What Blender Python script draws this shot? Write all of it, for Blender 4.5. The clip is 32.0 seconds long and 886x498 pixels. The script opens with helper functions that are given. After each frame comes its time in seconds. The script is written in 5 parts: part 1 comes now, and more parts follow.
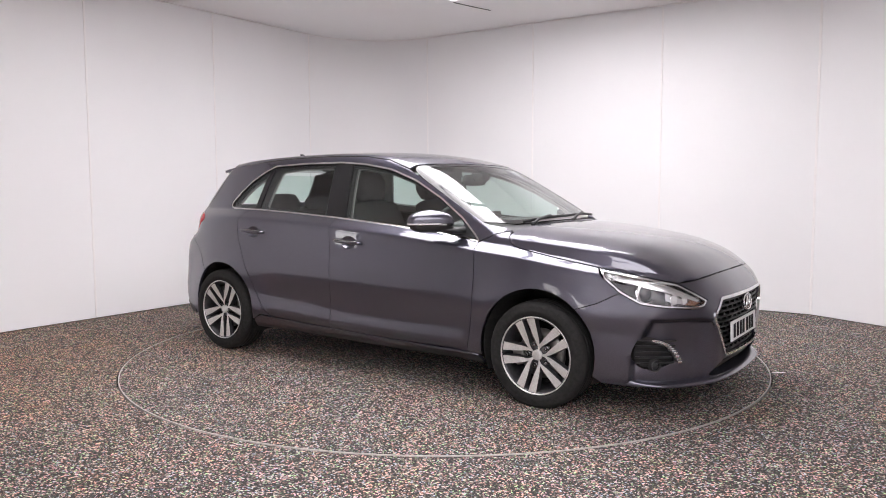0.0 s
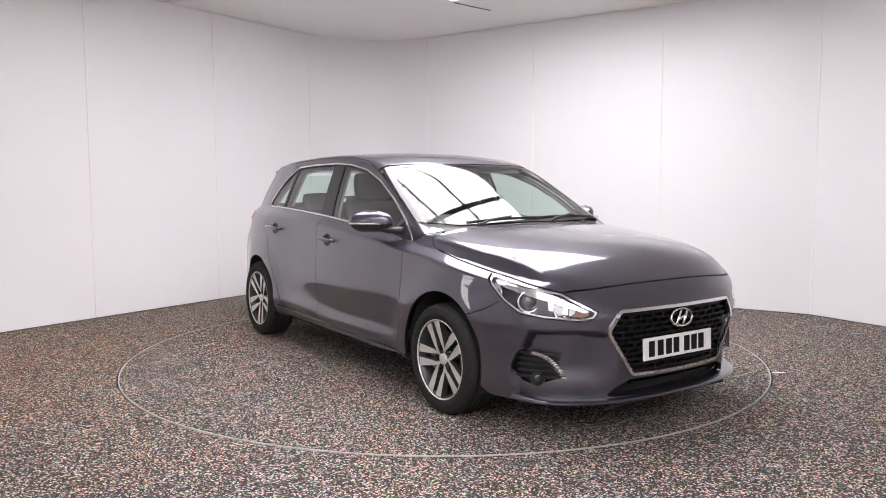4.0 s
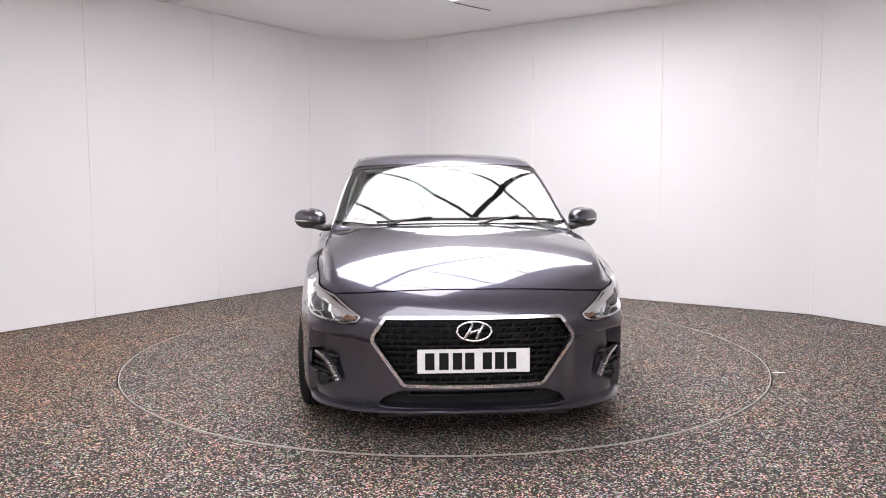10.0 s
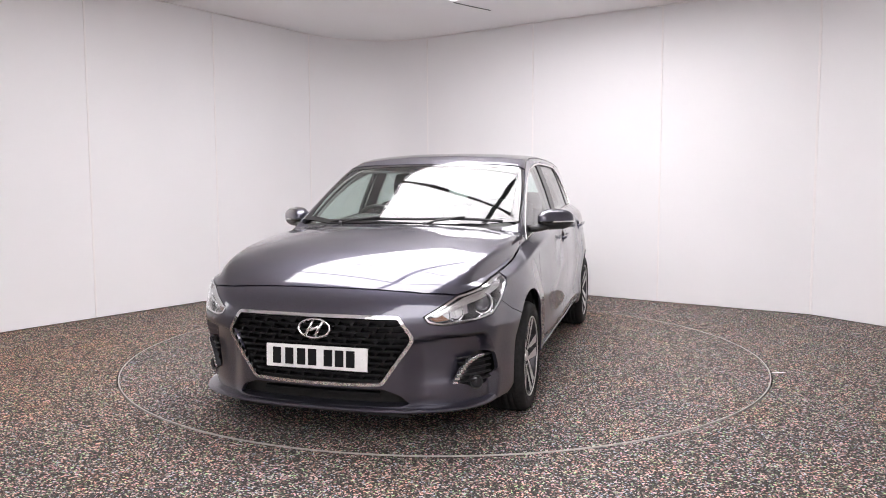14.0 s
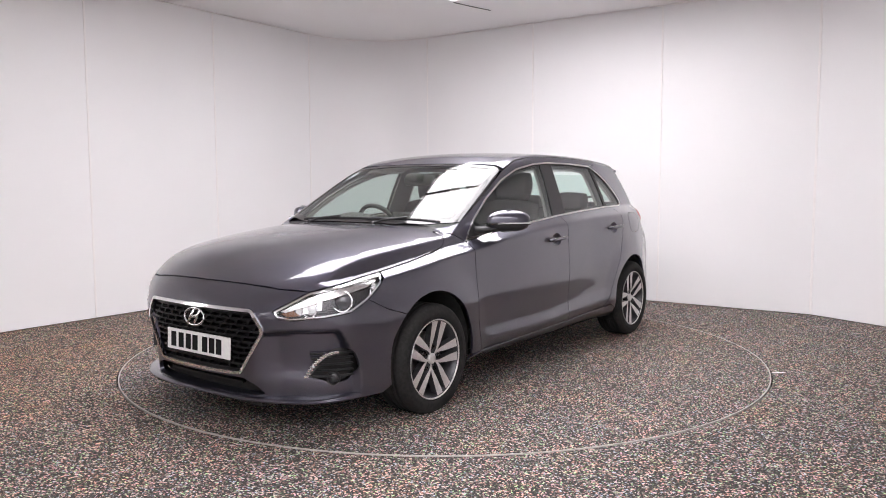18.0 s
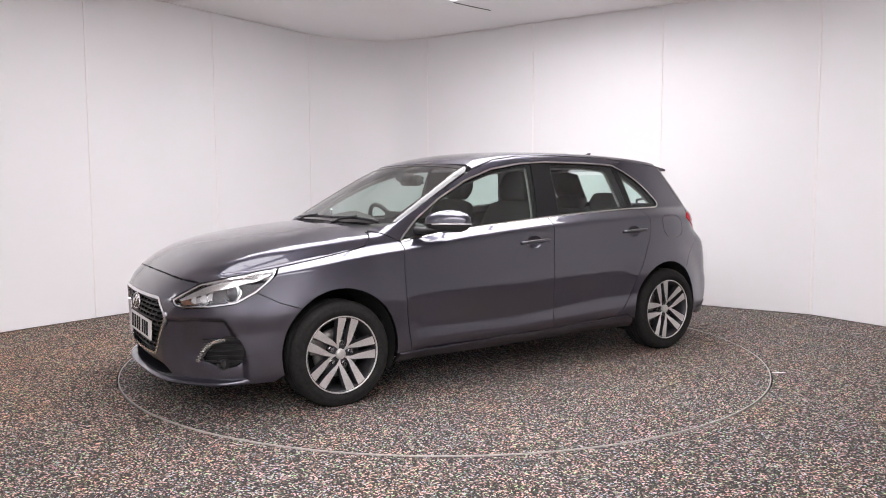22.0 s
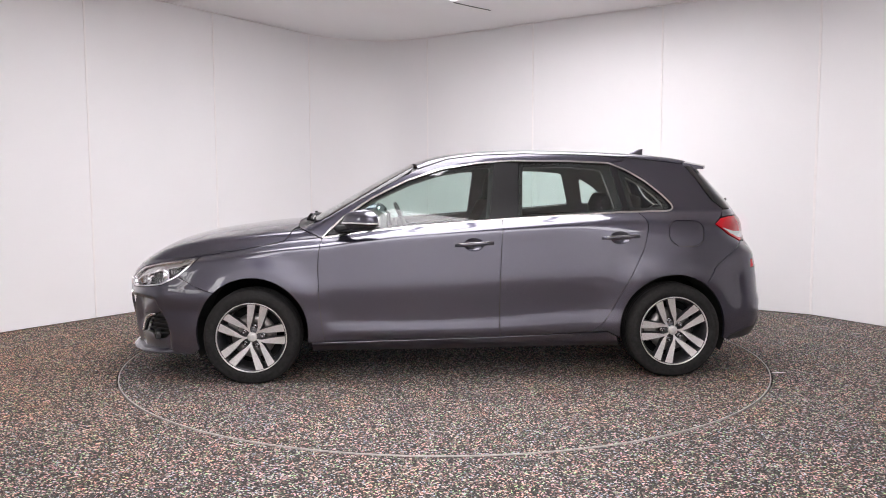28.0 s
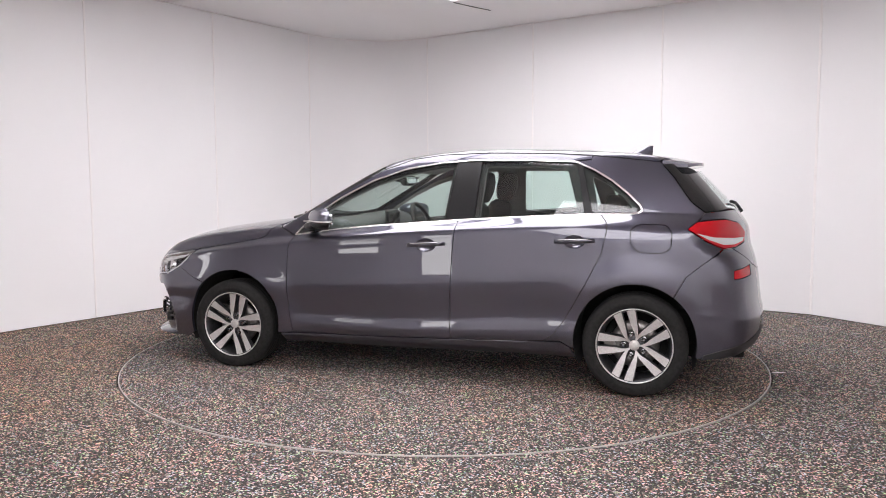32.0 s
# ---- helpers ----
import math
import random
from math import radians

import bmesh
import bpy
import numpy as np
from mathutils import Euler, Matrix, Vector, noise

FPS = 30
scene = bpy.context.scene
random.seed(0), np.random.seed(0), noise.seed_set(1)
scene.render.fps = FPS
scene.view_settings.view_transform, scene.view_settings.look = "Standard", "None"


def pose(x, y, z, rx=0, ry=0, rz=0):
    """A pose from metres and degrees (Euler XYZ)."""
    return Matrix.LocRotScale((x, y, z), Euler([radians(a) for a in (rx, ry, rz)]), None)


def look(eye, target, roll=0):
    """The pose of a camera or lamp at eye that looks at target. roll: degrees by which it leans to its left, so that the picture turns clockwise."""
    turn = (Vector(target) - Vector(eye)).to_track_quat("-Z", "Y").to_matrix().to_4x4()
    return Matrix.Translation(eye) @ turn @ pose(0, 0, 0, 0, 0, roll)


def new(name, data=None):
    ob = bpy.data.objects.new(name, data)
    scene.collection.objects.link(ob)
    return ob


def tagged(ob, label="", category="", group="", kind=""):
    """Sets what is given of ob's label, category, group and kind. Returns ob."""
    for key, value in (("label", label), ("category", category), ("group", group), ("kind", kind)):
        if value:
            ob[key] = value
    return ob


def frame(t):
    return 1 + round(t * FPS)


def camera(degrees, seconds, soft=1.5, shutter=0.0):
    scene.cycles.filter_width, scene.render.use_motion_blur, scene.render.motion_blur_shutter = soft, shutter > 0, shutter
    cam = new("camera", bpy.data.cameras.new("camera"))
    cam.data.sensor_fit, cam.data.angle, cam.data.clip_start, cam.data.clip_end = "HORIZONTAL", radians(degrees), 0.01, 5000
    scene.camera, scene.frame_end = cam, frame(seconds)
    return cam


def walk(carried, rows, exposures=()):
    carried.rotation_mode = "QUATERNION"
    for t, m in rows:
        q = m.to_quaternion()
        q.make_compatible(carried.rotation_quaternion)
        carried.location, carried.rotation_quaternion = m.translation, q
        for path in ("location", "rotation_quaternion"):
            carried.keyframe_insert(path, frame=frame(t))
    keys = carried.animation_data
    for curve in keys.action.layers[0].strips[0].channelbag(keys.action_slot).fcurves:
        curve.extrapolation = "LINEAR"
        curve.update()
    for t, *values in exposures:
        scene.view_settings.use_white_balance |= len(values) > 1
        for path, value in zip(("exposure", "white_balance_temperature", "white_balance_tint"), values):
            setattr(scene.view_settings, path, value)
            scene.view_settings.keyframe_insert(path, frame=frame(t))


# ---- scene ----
# camera: stands still before the turntable
cam = camera(60.41, 32.0, soft=1.0)
EYE = look((0.0, -5.559, 1.218), (-0.0075, -0.078, 0.7534), -0.171)
walk(cam, [(0.0, EYE), (32.0, EYE)], [(0.0, 0.45, 6500, 10), (32.0, 0.45, 6500, 10)])

# ---------------------------------------------------------------- light
world = bpy.data.worlds.new("room_dark")
scene.world = world
world.use_nodes = True
world.node_tree.nodes["Background"].inputs[0].default_value = (0.9, 0.92, 1.0, 1)
world.node_tree.nodes["Background"].inputs[1].default_value = 0.05

LIGHT_STRENGTH = 6.2
REAR_FILL_STRENGTH = 3.9


# ---------------------------------------------------------------- materials
def material(name, colour, rough=0.5, metal=0.0, **more):
    m = bpy.data.materials.new(name)
    m.use_nodes = True
    b = m.node_tree.nodes["Principled BSDF"]
    b.inputs["Base Color"].default_value = (*colour, 1)
    b.inputs["Roughness"].default_value = rough
    b.inputs["Metallic"].default_value = metal
    for k, v in more.items():
        b.inputs[k.replace("_", " ")].default_value = v
    return m


def node(m, kind, **inputs):
    n = m.node_tree.nodes.new(kind)
    for k, v in inputs.items():
        n.inputs[k.replace("_", " ")].default_value = v
    return n


def link(m, a, out, b, inp):
    m.node_tree.links.new(a.outputs[out], b.inputs[inp])


def ramp(m, source, out, stops, smooth=True):
    r = node(m, "ShaderNodeValToRGB")
    els = r.color_ramp.elements
    while len(els) < len(stops):
        els.new(0.5)
    for e, (p, c) in zip(els, stops):
        e.position, e.color = p, (*c, 1)
    if not smooth:
        r.color_ramp.interpolation = "CONSTANT"
    link(m, source, out, r, "Fac")
    return r


def coords(m, space="Object"):
    return m.node_tree.nodes.new("ShaderNodeTexCoord"), space


def bumped(m, source, out, strength, distance):
    bp = node(m, "ShaderNodeBump", Strength=strength, Distance=distance)
    link(m, source, out, bp, "Height")
    link(m, bp, "Normal", m.node_tree.nodes["Principled BSDF"], "Normal")


def grainy(m, scale, lo, hi, detail=4.0, bump=0.0, distance=0.001, rough=None):
    """Mottles the base colour between two tones and lifts fine relief."""
    b = m.node_tree.nodes["Principled BSDF"]
    tc, sp = coords(m)
    n = node(m, "ShaderNodeTexNoise", Scale=scale, Detail=detail)
    link(m, tc, sp, n, "Vector")
    r = ramp(m, n, "Fac", [(0.3, lo), (0.7, hi)])
    link(m, r, "Color", b, "Base Color")
    if bump:
        bumped(m, n, "Fac", bump, distance)
    if rough:
        rr = ramp(m, n, "Fac", [(0.3, (rough[0],) * 3), (0.7, (rough[1],) * 3)])
        link(m, rr, "Color", b, "Roughness")
    return m


def make_paint():
    """Grey metallic lacquer: flaked base under a clear coat."""
    m = material("grey_metallic_paint", (0.04, 0.04, 0.055), 0.36, 0.85, Coat_Weight=1.0, Coat_Roughness=0.01, Coat_IOR=1.78)
    b = m.node_tree.nodes["Principled BSDF"]
    tc, sp = coords(m)
    fl = node(m, "ShaderNodeTexVoronoi", Scale=1100.0)
    link(m, tc, sp, fl, "Vector")
    r = ramp(m, fl, "Color", [(0.0, (0.036, 0.0350, 0.050)), (1.0, (0.094, 0.0915, 0.130))])
    link(m, r, "Color", b, "Base Color")
    n = node(m, "ShaderNodeTexNoise", Scale=3.0, Detail=5.0)
    link(m, tc, sp, n, "Vector")
    rr = ramp(m, n, "Fac", [(0.35, (0.31,) * 3), (0.7, (0.37,) * 3)])
    link(m, rr, "Color", b, "Roughness")
    return m


def make_glass(name, tint, alpha):
    """Thin pane: clear tinted transmission under a mirror-like coat."""
    m = bpy.data.materials.new(name)
    m.use_nodes = True
    t = m.node_tree
    t.nodes.clear()
    out = t.nodes.new("ShaderNodeOutputMaterial")
    mix = t.nodes.new("ShaderNodeMixShader")
    clear = t.nodes.new("ShaderNodeBsdfTransparent")
    clear.inputs["Color"].default_value = (*tint, 1)
    gl = t.nodes.new("ShaderNodeBsdfGlossy")
    gl.inputs["Roughness"].default_value = 0.0
    gl.inputs["Color"].default_value = (1, 1, 1, 1)
    lw = t.nodes.new("ShaderNodeLayerWeight")
    lw.inputs["Blend"].default_value = 0.5
    pw = t.nodes.new("ShaderNodeMath")
    pw.operation = "POWER"
    pw.inputs[1].default_value = 4.6
    t.links.new(lw.outputs["Facing"], pw.inputs[0])
    ma = t.nodes.new("ShaderNodeMath")
    ma.operation = "MULTIPLY_ADD"
    ma.inputs[1].default_value, ma.inputs[2].default_value = 1.0 - alpha, alpha
    t.links.new(pw.outputs[0], ma.inputs[0])
    t.links.new(ma.outputs[0], mix.inputs[0])
    t.links.new(clear.outputs[0], mix.inputs[1])
    t.links.new(gl.outputs[0], mix.inputs[2])
    t.links.new(mix.outputs[0], out.inputs[0])
    return m


def make_floor():
    """Rubber granules in dark binder: mostly black and brown grains with pale and coloured chips."""
    m = material("speckled_floor", (0.1, 0.09, 0.085), 0.75)
    b = m.node_tree.nodes["Principled BSDF"]
    tc, sp = coords(m)
    v = node(m, "ShaderNodeTexVoronoi", Scale=148.0)
    link(m, tc, sp, v, "Vector")
    sep = m.node_tree.nodes.new("ShaderNodeSeparateColor")
    link(m, v, "Color", sep, "Color")
    tone = ramp(m, sep, "Red", [(0.0, (0.006, 0.006, 0.006)), (0.46, (0.04, 0.037, 0.035)), (0.60, (0.12, 0.11, 0.10)), (0.72, (0.33, 0.305, 0.285)), (0.84, (0.82, 0.79, 0.76))], False)
    hue = ramp(m, sep, "Green", [(0.0, (1.0, 0.95, 0.9)), (0.32, (1.35, 0.80, 0.74)), (0.54, (0.74, 0.95, 1.25)), (0.68, (0.72, 1.25, 0.70)), (0.82, (1.25, 0.78, 1.05)), (0.92, (1.0, 1.0, 1.0))], False)
    r = node(m, "ShaderNodeMix")
    r.data_type, r.blend_type = "RGBA", "MULTIPLY"
    r.inputs["Factor"].default_value = 1.0
    link(m, tone, "Color", r, 6)
    link(m, hue, "Color", r, 7)
    n = node(m, "ShaderNodeTexNoise", Scale=2.3, Detail=6.0, Roughness=0.7)
    link(m, tc, sp, n, "Vector")
    r2 = ramp(m, n, "Fac", [(0.36, (0.66, 0.67, 0.68)), (0.5, (0.78, 0.74, 0.71)), (0.64, (0.90, 0.77, 0.66))])
    mx = node(m, "ShaderNodeMix")
    mx.data_type, mx.blend_type = "RGBA", "MULTIPLY"
    mx.inputs["Factor"].default_value = 1.0
    link(m, r, 2, mx, 6)
    link(m, r2, "Color", mx, 7)
    # rusty dust trodden into one side of the room
    away = m.node_tree.nodes.new("ShaderNodeVectorMath")
    away.operation = "DISTANCE"
    link(m, tc, sp, away, 0)
    away.inputs[1].default_value = (-2.9, -0.2, 0.0)
    dust = ramp(m, away, "Value", [(0.0, (1.14, 0.95, 0.76)), (0.9, (1.0, 1.0, 1.0))])
    scaled = node(m, "ShaderNodeMath")
    scaled.operation = "DIVIDE"
    scaled.inputs[1].default_value = 3.2
    link(m, away, "Value", scaled, 0)
    link(m, scaled, "Value", dust, "Fac")
    mx2 = node(m, "ShaderNodeMix")
    mx2.data_type, mx2.blend_type = "RGBA", "MULTIPLY"
    mx2.inputs["Factor"].default_value = 1.0
    link(m, mx, 2, mx2, 6)
    link(m, dust, "Color", mx2, 7)
    link(m, mx2, 2, b, "Base Color")
    bumped(m, v, "Distance", 0.5, 0.002)
    return m


def make_wall(name, lo, hi):
    m = material(name, hi, 0.42)
    b = m.node_tree.nodes["Principled BSDF"]
    tc2, sp2 = coords(m)
    n = node(m, "ShaderNodeTexNoise", Scale=0.9, Detail=5.0)
    link(m, tc2, sp2, n, "Vector")
    r = ramp(m, n, "Fac", [(0.3, lo), (0.7, hi)])
    link(m, r, "Color", b, "Base Color")
    n2 = node(m, "ShaderNodeTexNoise", Scale=60.0, Detail=3.0)
    link(m, tc2, sp2, n2, "Vector")
    bumped(m, n2, "Fac", 0.04, 0.001)
    return m


PAINT = make_paint()
FLOOR = make_floor()
WALL = make_wall("white_wall_panel", (0.86, 0.855, 0.865), (0.89, 0.88, 0.89))
CEILING = make_wall("matt_ceiling_paint", (0.92, 0.91, 0.915), (0.94, 0.93, 0.935))
STRIP = grainy(material("joint_strip", (0.9, 0.88, 0.88), 0.35), 6, (0.88, 0.855, 0.85), (0.93, 0.905, 0.90))
SCREEN_GLASS = make_glass("clear_glass", (0.83, 0.925, 0.885), 0.095)
DOOR_GLASS = make_glass("green_tinted_glass", (0.80, 0.92, 0.88), 0.085)
LENS_GLASS = make_glass("lamp_lens", (0.95, 0.96, 0.97), 0.04)
CHROME = material("chrome", (0.82, 0.82, 0.83), 0.08, 1.0)
SATIN = material("satin_chrome", (0.72, 0.71, 0.7), 0.22, 1.0)
BLACK = grainy(material("black_plastic", (0.02, 0.02, 0.021), 0.45), 250, (0.016, 0.016, 0.017), (0.026, 0.026, 0.028), 3, 0.15, 0.0004)
GLOSS_BLACK = material("gloss_black", (0.012, 0.012, 0.013), 0.08, 0.0, Coat_Weight=0.5)
SATIN_BLACK = grainy(material("satin_black_trim", (0.014, 0.014, 0.015), 0.28, Specular_IOR_Level=0.35), 120, (0.012, 0.012, 0.013), (0.018, 0.018, 0.019))
LAMP_GREY = material("lamp_housing", (0.085, 0.085, 0.09), 0.22, 0.6)
FOG_GLASS = material("fog_lamp_glass", (0.03, 0.03, 0.033), 0.12, 0.2)
BAR_GREY = grainy(material("grey_bar_paint", (0.1, 0.1, 0.1), 0.6), 30, (0.08, 0.08, 0.08), (0.13, 0.128, 0.125))
SHADOW_BLACK = grainy(material("underbody_black", (0.012, 0.012, 0.012), 0.9), 40, (0.008, 0.008, 0.008), (0.018, 0.017, 0.016))
RUBBER = grainy(material("tyre_rubber", (0.008, 0.008, 0.008), 0.8, Specular_IOR_Level=0.22), 60, (0.014, 0.0137, 0.0135), (0.024, 0.0233, 0.0228), 4, 0.1, 0.0006)
ALLOY = grainy(material("machined_alloy", (0.62, 0.61, 0.6), 0.3, 0.6), 90, (0.6, 0.585, 0.575), (0.72, 0.71, 0.7), 4, 0.0, 0.001, (0.3, 0.4))
DARK_ALLOY = grainy(material("dark_grey_alloy", (0.06, 0.06, 0.065), 0.35, 0.6), 40, (0.05, 0.05, 0.055), (0.08, 0.08, 0.085))
DISC = grainy(material("brake_disc", (0.3, 0.29, 0.28), 0.4, 0.9), 30, (0.22, 0.2, 0.19), (0.36, 0.35, 0.34))
CLOTH = grainy(material("charcoal_seat_cloth", (0.02, 0.02, 0.021), 0.95), 300, (0.03, 0.029, 0.029), (0.05, 0.048, 0.047), 4, 0.3, 0.0008)
TRIM_DARK = grainy(material("dark_interior_plastic", (0.022, 0.022, 0.023), 0.7), 180, (0.036, 0.034, 0.033), (0.05, 0.047, 0.045), 4, 0.2, 0.0005)
HEADLINER = grainy(material("grey_headliner", (0.3, 0.29, 0.28), 0.95), 200, (0.26, 0.25, 0.245), (0.34, 0.33, 0.32), 4, 0.2, 0.0005)
RED_LENS = material("red_lamp_lens", (0.50, 0.006, 0.014), 0.16, 0.0, Coat_Weight=0.25, Specular_IOR_Level=0.3)
GRILLE_BLACK = material("grille_black", (0.007, 0.007, 0.0075), 0.36, 0.0, Specular_IOR_Level=0.2)
DARK_CHROME = material("dark_chrome", (0.3, 0.3, 0.31), 0.2, 1.0)
CLEAR_LENS = material("silver_white_lamp", (0.75, 0.74, 0.75), 0.1, 0.3, Coat_Weight=1.0)
AMBER = material("amber_bulb", (0.19, 0.085, 0.045), 0.15, 0.0, Coat_Weight=1.0)
PLATE_WHITE = grainy(material("reflective_plate", (0.78, 0.78, 0.77), 0.35), 40, (0.74, 0.74, 0.73), (0.8, 0.8, 0.79))
PLATE_BLACK = material("plate_character_black", (0.008, 0.008, 0.009), 0.7, Specular_IOR_Level=0.15)
GROOVE = grainy(material("turntable_edge_metal", (0.5, 0.47, 0.44), 0.45, 0.3), 25, (0.4, 0.38, 0.36), (0.58, 0.56, 0.53))
MIRROR_GLASS = material("mirror_glass", (0.85, 0.86, 0.87), 0.01, 1.0)


def make_glow(name, colour, strength):
    m = bpy.data.materials.new(name)
    m.use_nodes = True
    t = m.node_tree
    t.nodes.clear()
    out, e = t.nodes.new("ShaderNodeOutputMaterial"), t.nodes.new("ShaderNodeEmission")
    e.inputs[0].default_value, e.inputs[1].default_value = (*colour, 1), strength
    t.links.new(e.outputs[0], out.inputs[0])
    return m


GLOW = make_glow("light_diffuser", (1.0, 0.957, 0.988), LIGHT_STRENGTH)
GLOW_FILL = make_glow("rear_fill_glow", (1.0, 0.957, 0.988), REAR_FILL_STRENGTH)


# ---------------------------------------------------------------- mesh helpers
def mesh_of(name, verts, faces, mat, smooth=False):
    me = bpy.data.meshes.new(name)
    me.from_pydata([tuple(v) for v in verts], [], faces)
    me.update()
    for mt in mat if isinstance(mat, (list, tuple)) else [mat]:
        me.materials.append(mt)
    if smooth:
        me.polygons.foreach_set("use_smooth", [True] * len(me.polygons))
    return me


def part(name, bm, mat, parent, label="", smooth=False, m=None):
    """Links a bmesh (or mesh) as one object under a thing or a part."""
    if isinstance(bm, bmesh.types.BMesh):
        me = bpy.data.meshes.new(name)
        bm.to_mesh(me)
        bm.free()
        me.materials.append(mat)
        if smooth:
            me.polygons.foreach_set("use_smooth", [True] * len(me.polygons))
    else:
        me = bm
    ob = new(name, me)
    ob.parent = parent
    if m is not None:
        ob.matrix_basis = m
    if label:
        tagged(ob, label)
    return ob


def box(sx, sy, sz, bevel=0.0, seg=2, centre=(0, 0, 0)):
    bm = bmesh.new()
    bmesh.ops.create_cube(bm, size=1.0)
    bmesh.ops.scale(bm, vec=(sx, sy, sz), verts=bm.verts)
    if bevel:
        bmesh.ops.bevel(bm, geom=bm.edges[:] + bm.verts[:], offset=bevel, segments=seg, profile=0.6, affect="EDGES")
    bmesh.ops.translate(bm, vec=centre, verts=bm.verts)
    return bm


def lathe(profile, n=64, axis="y"):
    """Turns (radius, along) points round the axis; closed profile."""
    k = len(profile)
    verts, faces = [], []
    for i in range(n):
        a = 2 * math.pi * i / n
        for r, s in profile:
            verts.append((r * math.cos(a), s, r * math.sin(a)) if axis == "y" else (r * math.cos(a), r * math.sin(a), s))
    for i in range(n):
        for j in range(k - 1):
            a, b2 = i * k + j, ((i + 1) % n) * k + j
            faces.append((a, a + 1, b2 + 1, b2))
    return verts, faces


def tube(points, radius, n=6, closed=False, flat=1.0):
    """A round (or flattened) bar along points."""
    pts = [Vector(p) for p in points]
    verts, faces, m = [], [], len(pts)
    for i, p in enumerate(pts):
        a = pts[(i - 1) % m] if closed or i else p
        b = pts[(i + 1) % m] if closed or i < m - 1 else p
        d = (b - a).normalized()
        up = Vector((0, 0, 1)) if abs(d.z) < 0.9 else Vector((1, 0, 0))
        s = d.cross(up).normalized()
        u = s.cross(d)
        for j in range(n):
            t = 2 * math.pi * j / n
            verts.append(p + s * radius * flat * math.cos(t) + u * radius * math.sin(t))
    for i in range(m if closed else m - 1):
        for j in range(n):
            a, b, c, d2 = i * n + j, i * n + (j + 1) % n, ((i + 1) % m) * n + (j + 1) % n, ((i + 1) % m) * n + j
            faces.append((a, b, c, d2))
    if not closed:
        faces += [tuple(range(n))[::-1], tuple(range((m - 1) * n, m * n))]
    return verts, faces


# ---------------------------------------------------------------- the studio room
H = 3.02
FLOOR_Z = -0.012
DL, DR = Vector((0.568, 0.823)), Vector((-0.822, 0.570))       # along the two walls, towards the far corner
CORNER = Vector((-1.039, 4.584))
FILLET = 1.02


def wall_panel(a, b, name, parent, z0=FLOOR_Z + 0.009, z1=H, thick=0.06):
    """One sheet between two floor points, with a narrow joint left at its ends."""
    d = (b - a).normalized()
    n = Vector((d.y, -d.x))
    a2, b2 = a + d * 0.003, b - d * 0.003
    p = [a2, b2, b2 - n * thick, a2 - n * thick]
    verts = [(q.x, q.y, z) for z in (z0, z1) for q in p]
    faces = [(0, 1, 5, 4), (1, 2, 6, 5), (2, 3, 7, 6), (3, 0, 4, 7), (4, 5, 6, 7), (3, 2, 1, 0)]
    return part(name, mesh_of(name, verts, faces, WALL), None, parent)


def strip_at(p, n, parent):
    d = Vector((-n.y, n.x))
    bm = box(0.017, 0.010, H - 0.02, 0.0015, 1, (0, 0, H / 2))
    me = part("joint_strip", bm, STRIP, parent, m=Matrix.Translation((p.x + n.x * 0.001, p.y + n.y * 0.001, 0)) @ Matrix.Rotation(math.atan2(d.y, d.x), 4, "Z"))
    return me


def straight_wall(name, points, label):
    """A wall of sheets between the given floor points, with cover strips on the joints. Points run so that the room lies on the right hand."""
    w = tagged(new(name), label, "wall", "", "structure")
    for a, b in zip(points, points[1:]):
        wall_panel(a, b, "panel", w)
    for i, p in enumerate(points[1:-1], 1):
        d = (points[i + 1] - points[i]).normalized()
        strip_at(p, Vector((d.y, -d.x)), w)
    d = (points[-1] - points[0]).normalized()
    n = Vector((d.y, -d.x))
    if name != "wall_back":
        v, f = tube([(q.x + n.x * 0.004, q.y + n.y * 0.004, H - 0.006) for q in (points[0], points[-1])], 0.007, 6)
        part("cornice", mesh_of("cornice", v, f, STRIP, True), None, w)
    return w


L0 = CORNER - DL * FILLET
R0 = CORNER - DR * FILLET
R_JOINT = [R0 - DR * s for s in (0.0, 1.47, 2.95, 4.41)]
BEND = R_JOINT[-1]
DB = Vector((0.49, -0.872))
left_points = [L0 - DL * s for s in (9.9, 8.5, 7.1, 5.7, 4.25, 2.83, 1.41, 0.0)]
straight_wall("wall_left", left_points, "long white studio wall of smooth joined sheets")
straight_wall("wall_right", R_JOINT, "white studio wall of smooth joined sheets")
bend_strip = part("joint_strip", box(0.022, 0.008, H - 0.02, 0.0022, 2, (0, 0, H / 2)), STRIP, None, m=Matrix.Translation((BEND.x - 0.002, BEND.y - 0.003, 0)) @ Matrix.Rotation(radians(-50), 4, "Z"))
tagged(bend_strip, "pale cover strip in the wall's shallow bend", "trim", "", "structure")
side_points = [BEND + DB * s for s in (0.0, 1.45, 2.9, 4.35, 5.8, 7.25)]
straight_wall("wall_side", side_points, "white studio wall beyond a shallow bend")
back_points = [side_points[-1], Vector((2.6, -8.2)), Vector((-2.6, -9.2)), left_points[0]]
straight_wall("wall_back", back_points, "plain white wall behind the camera")


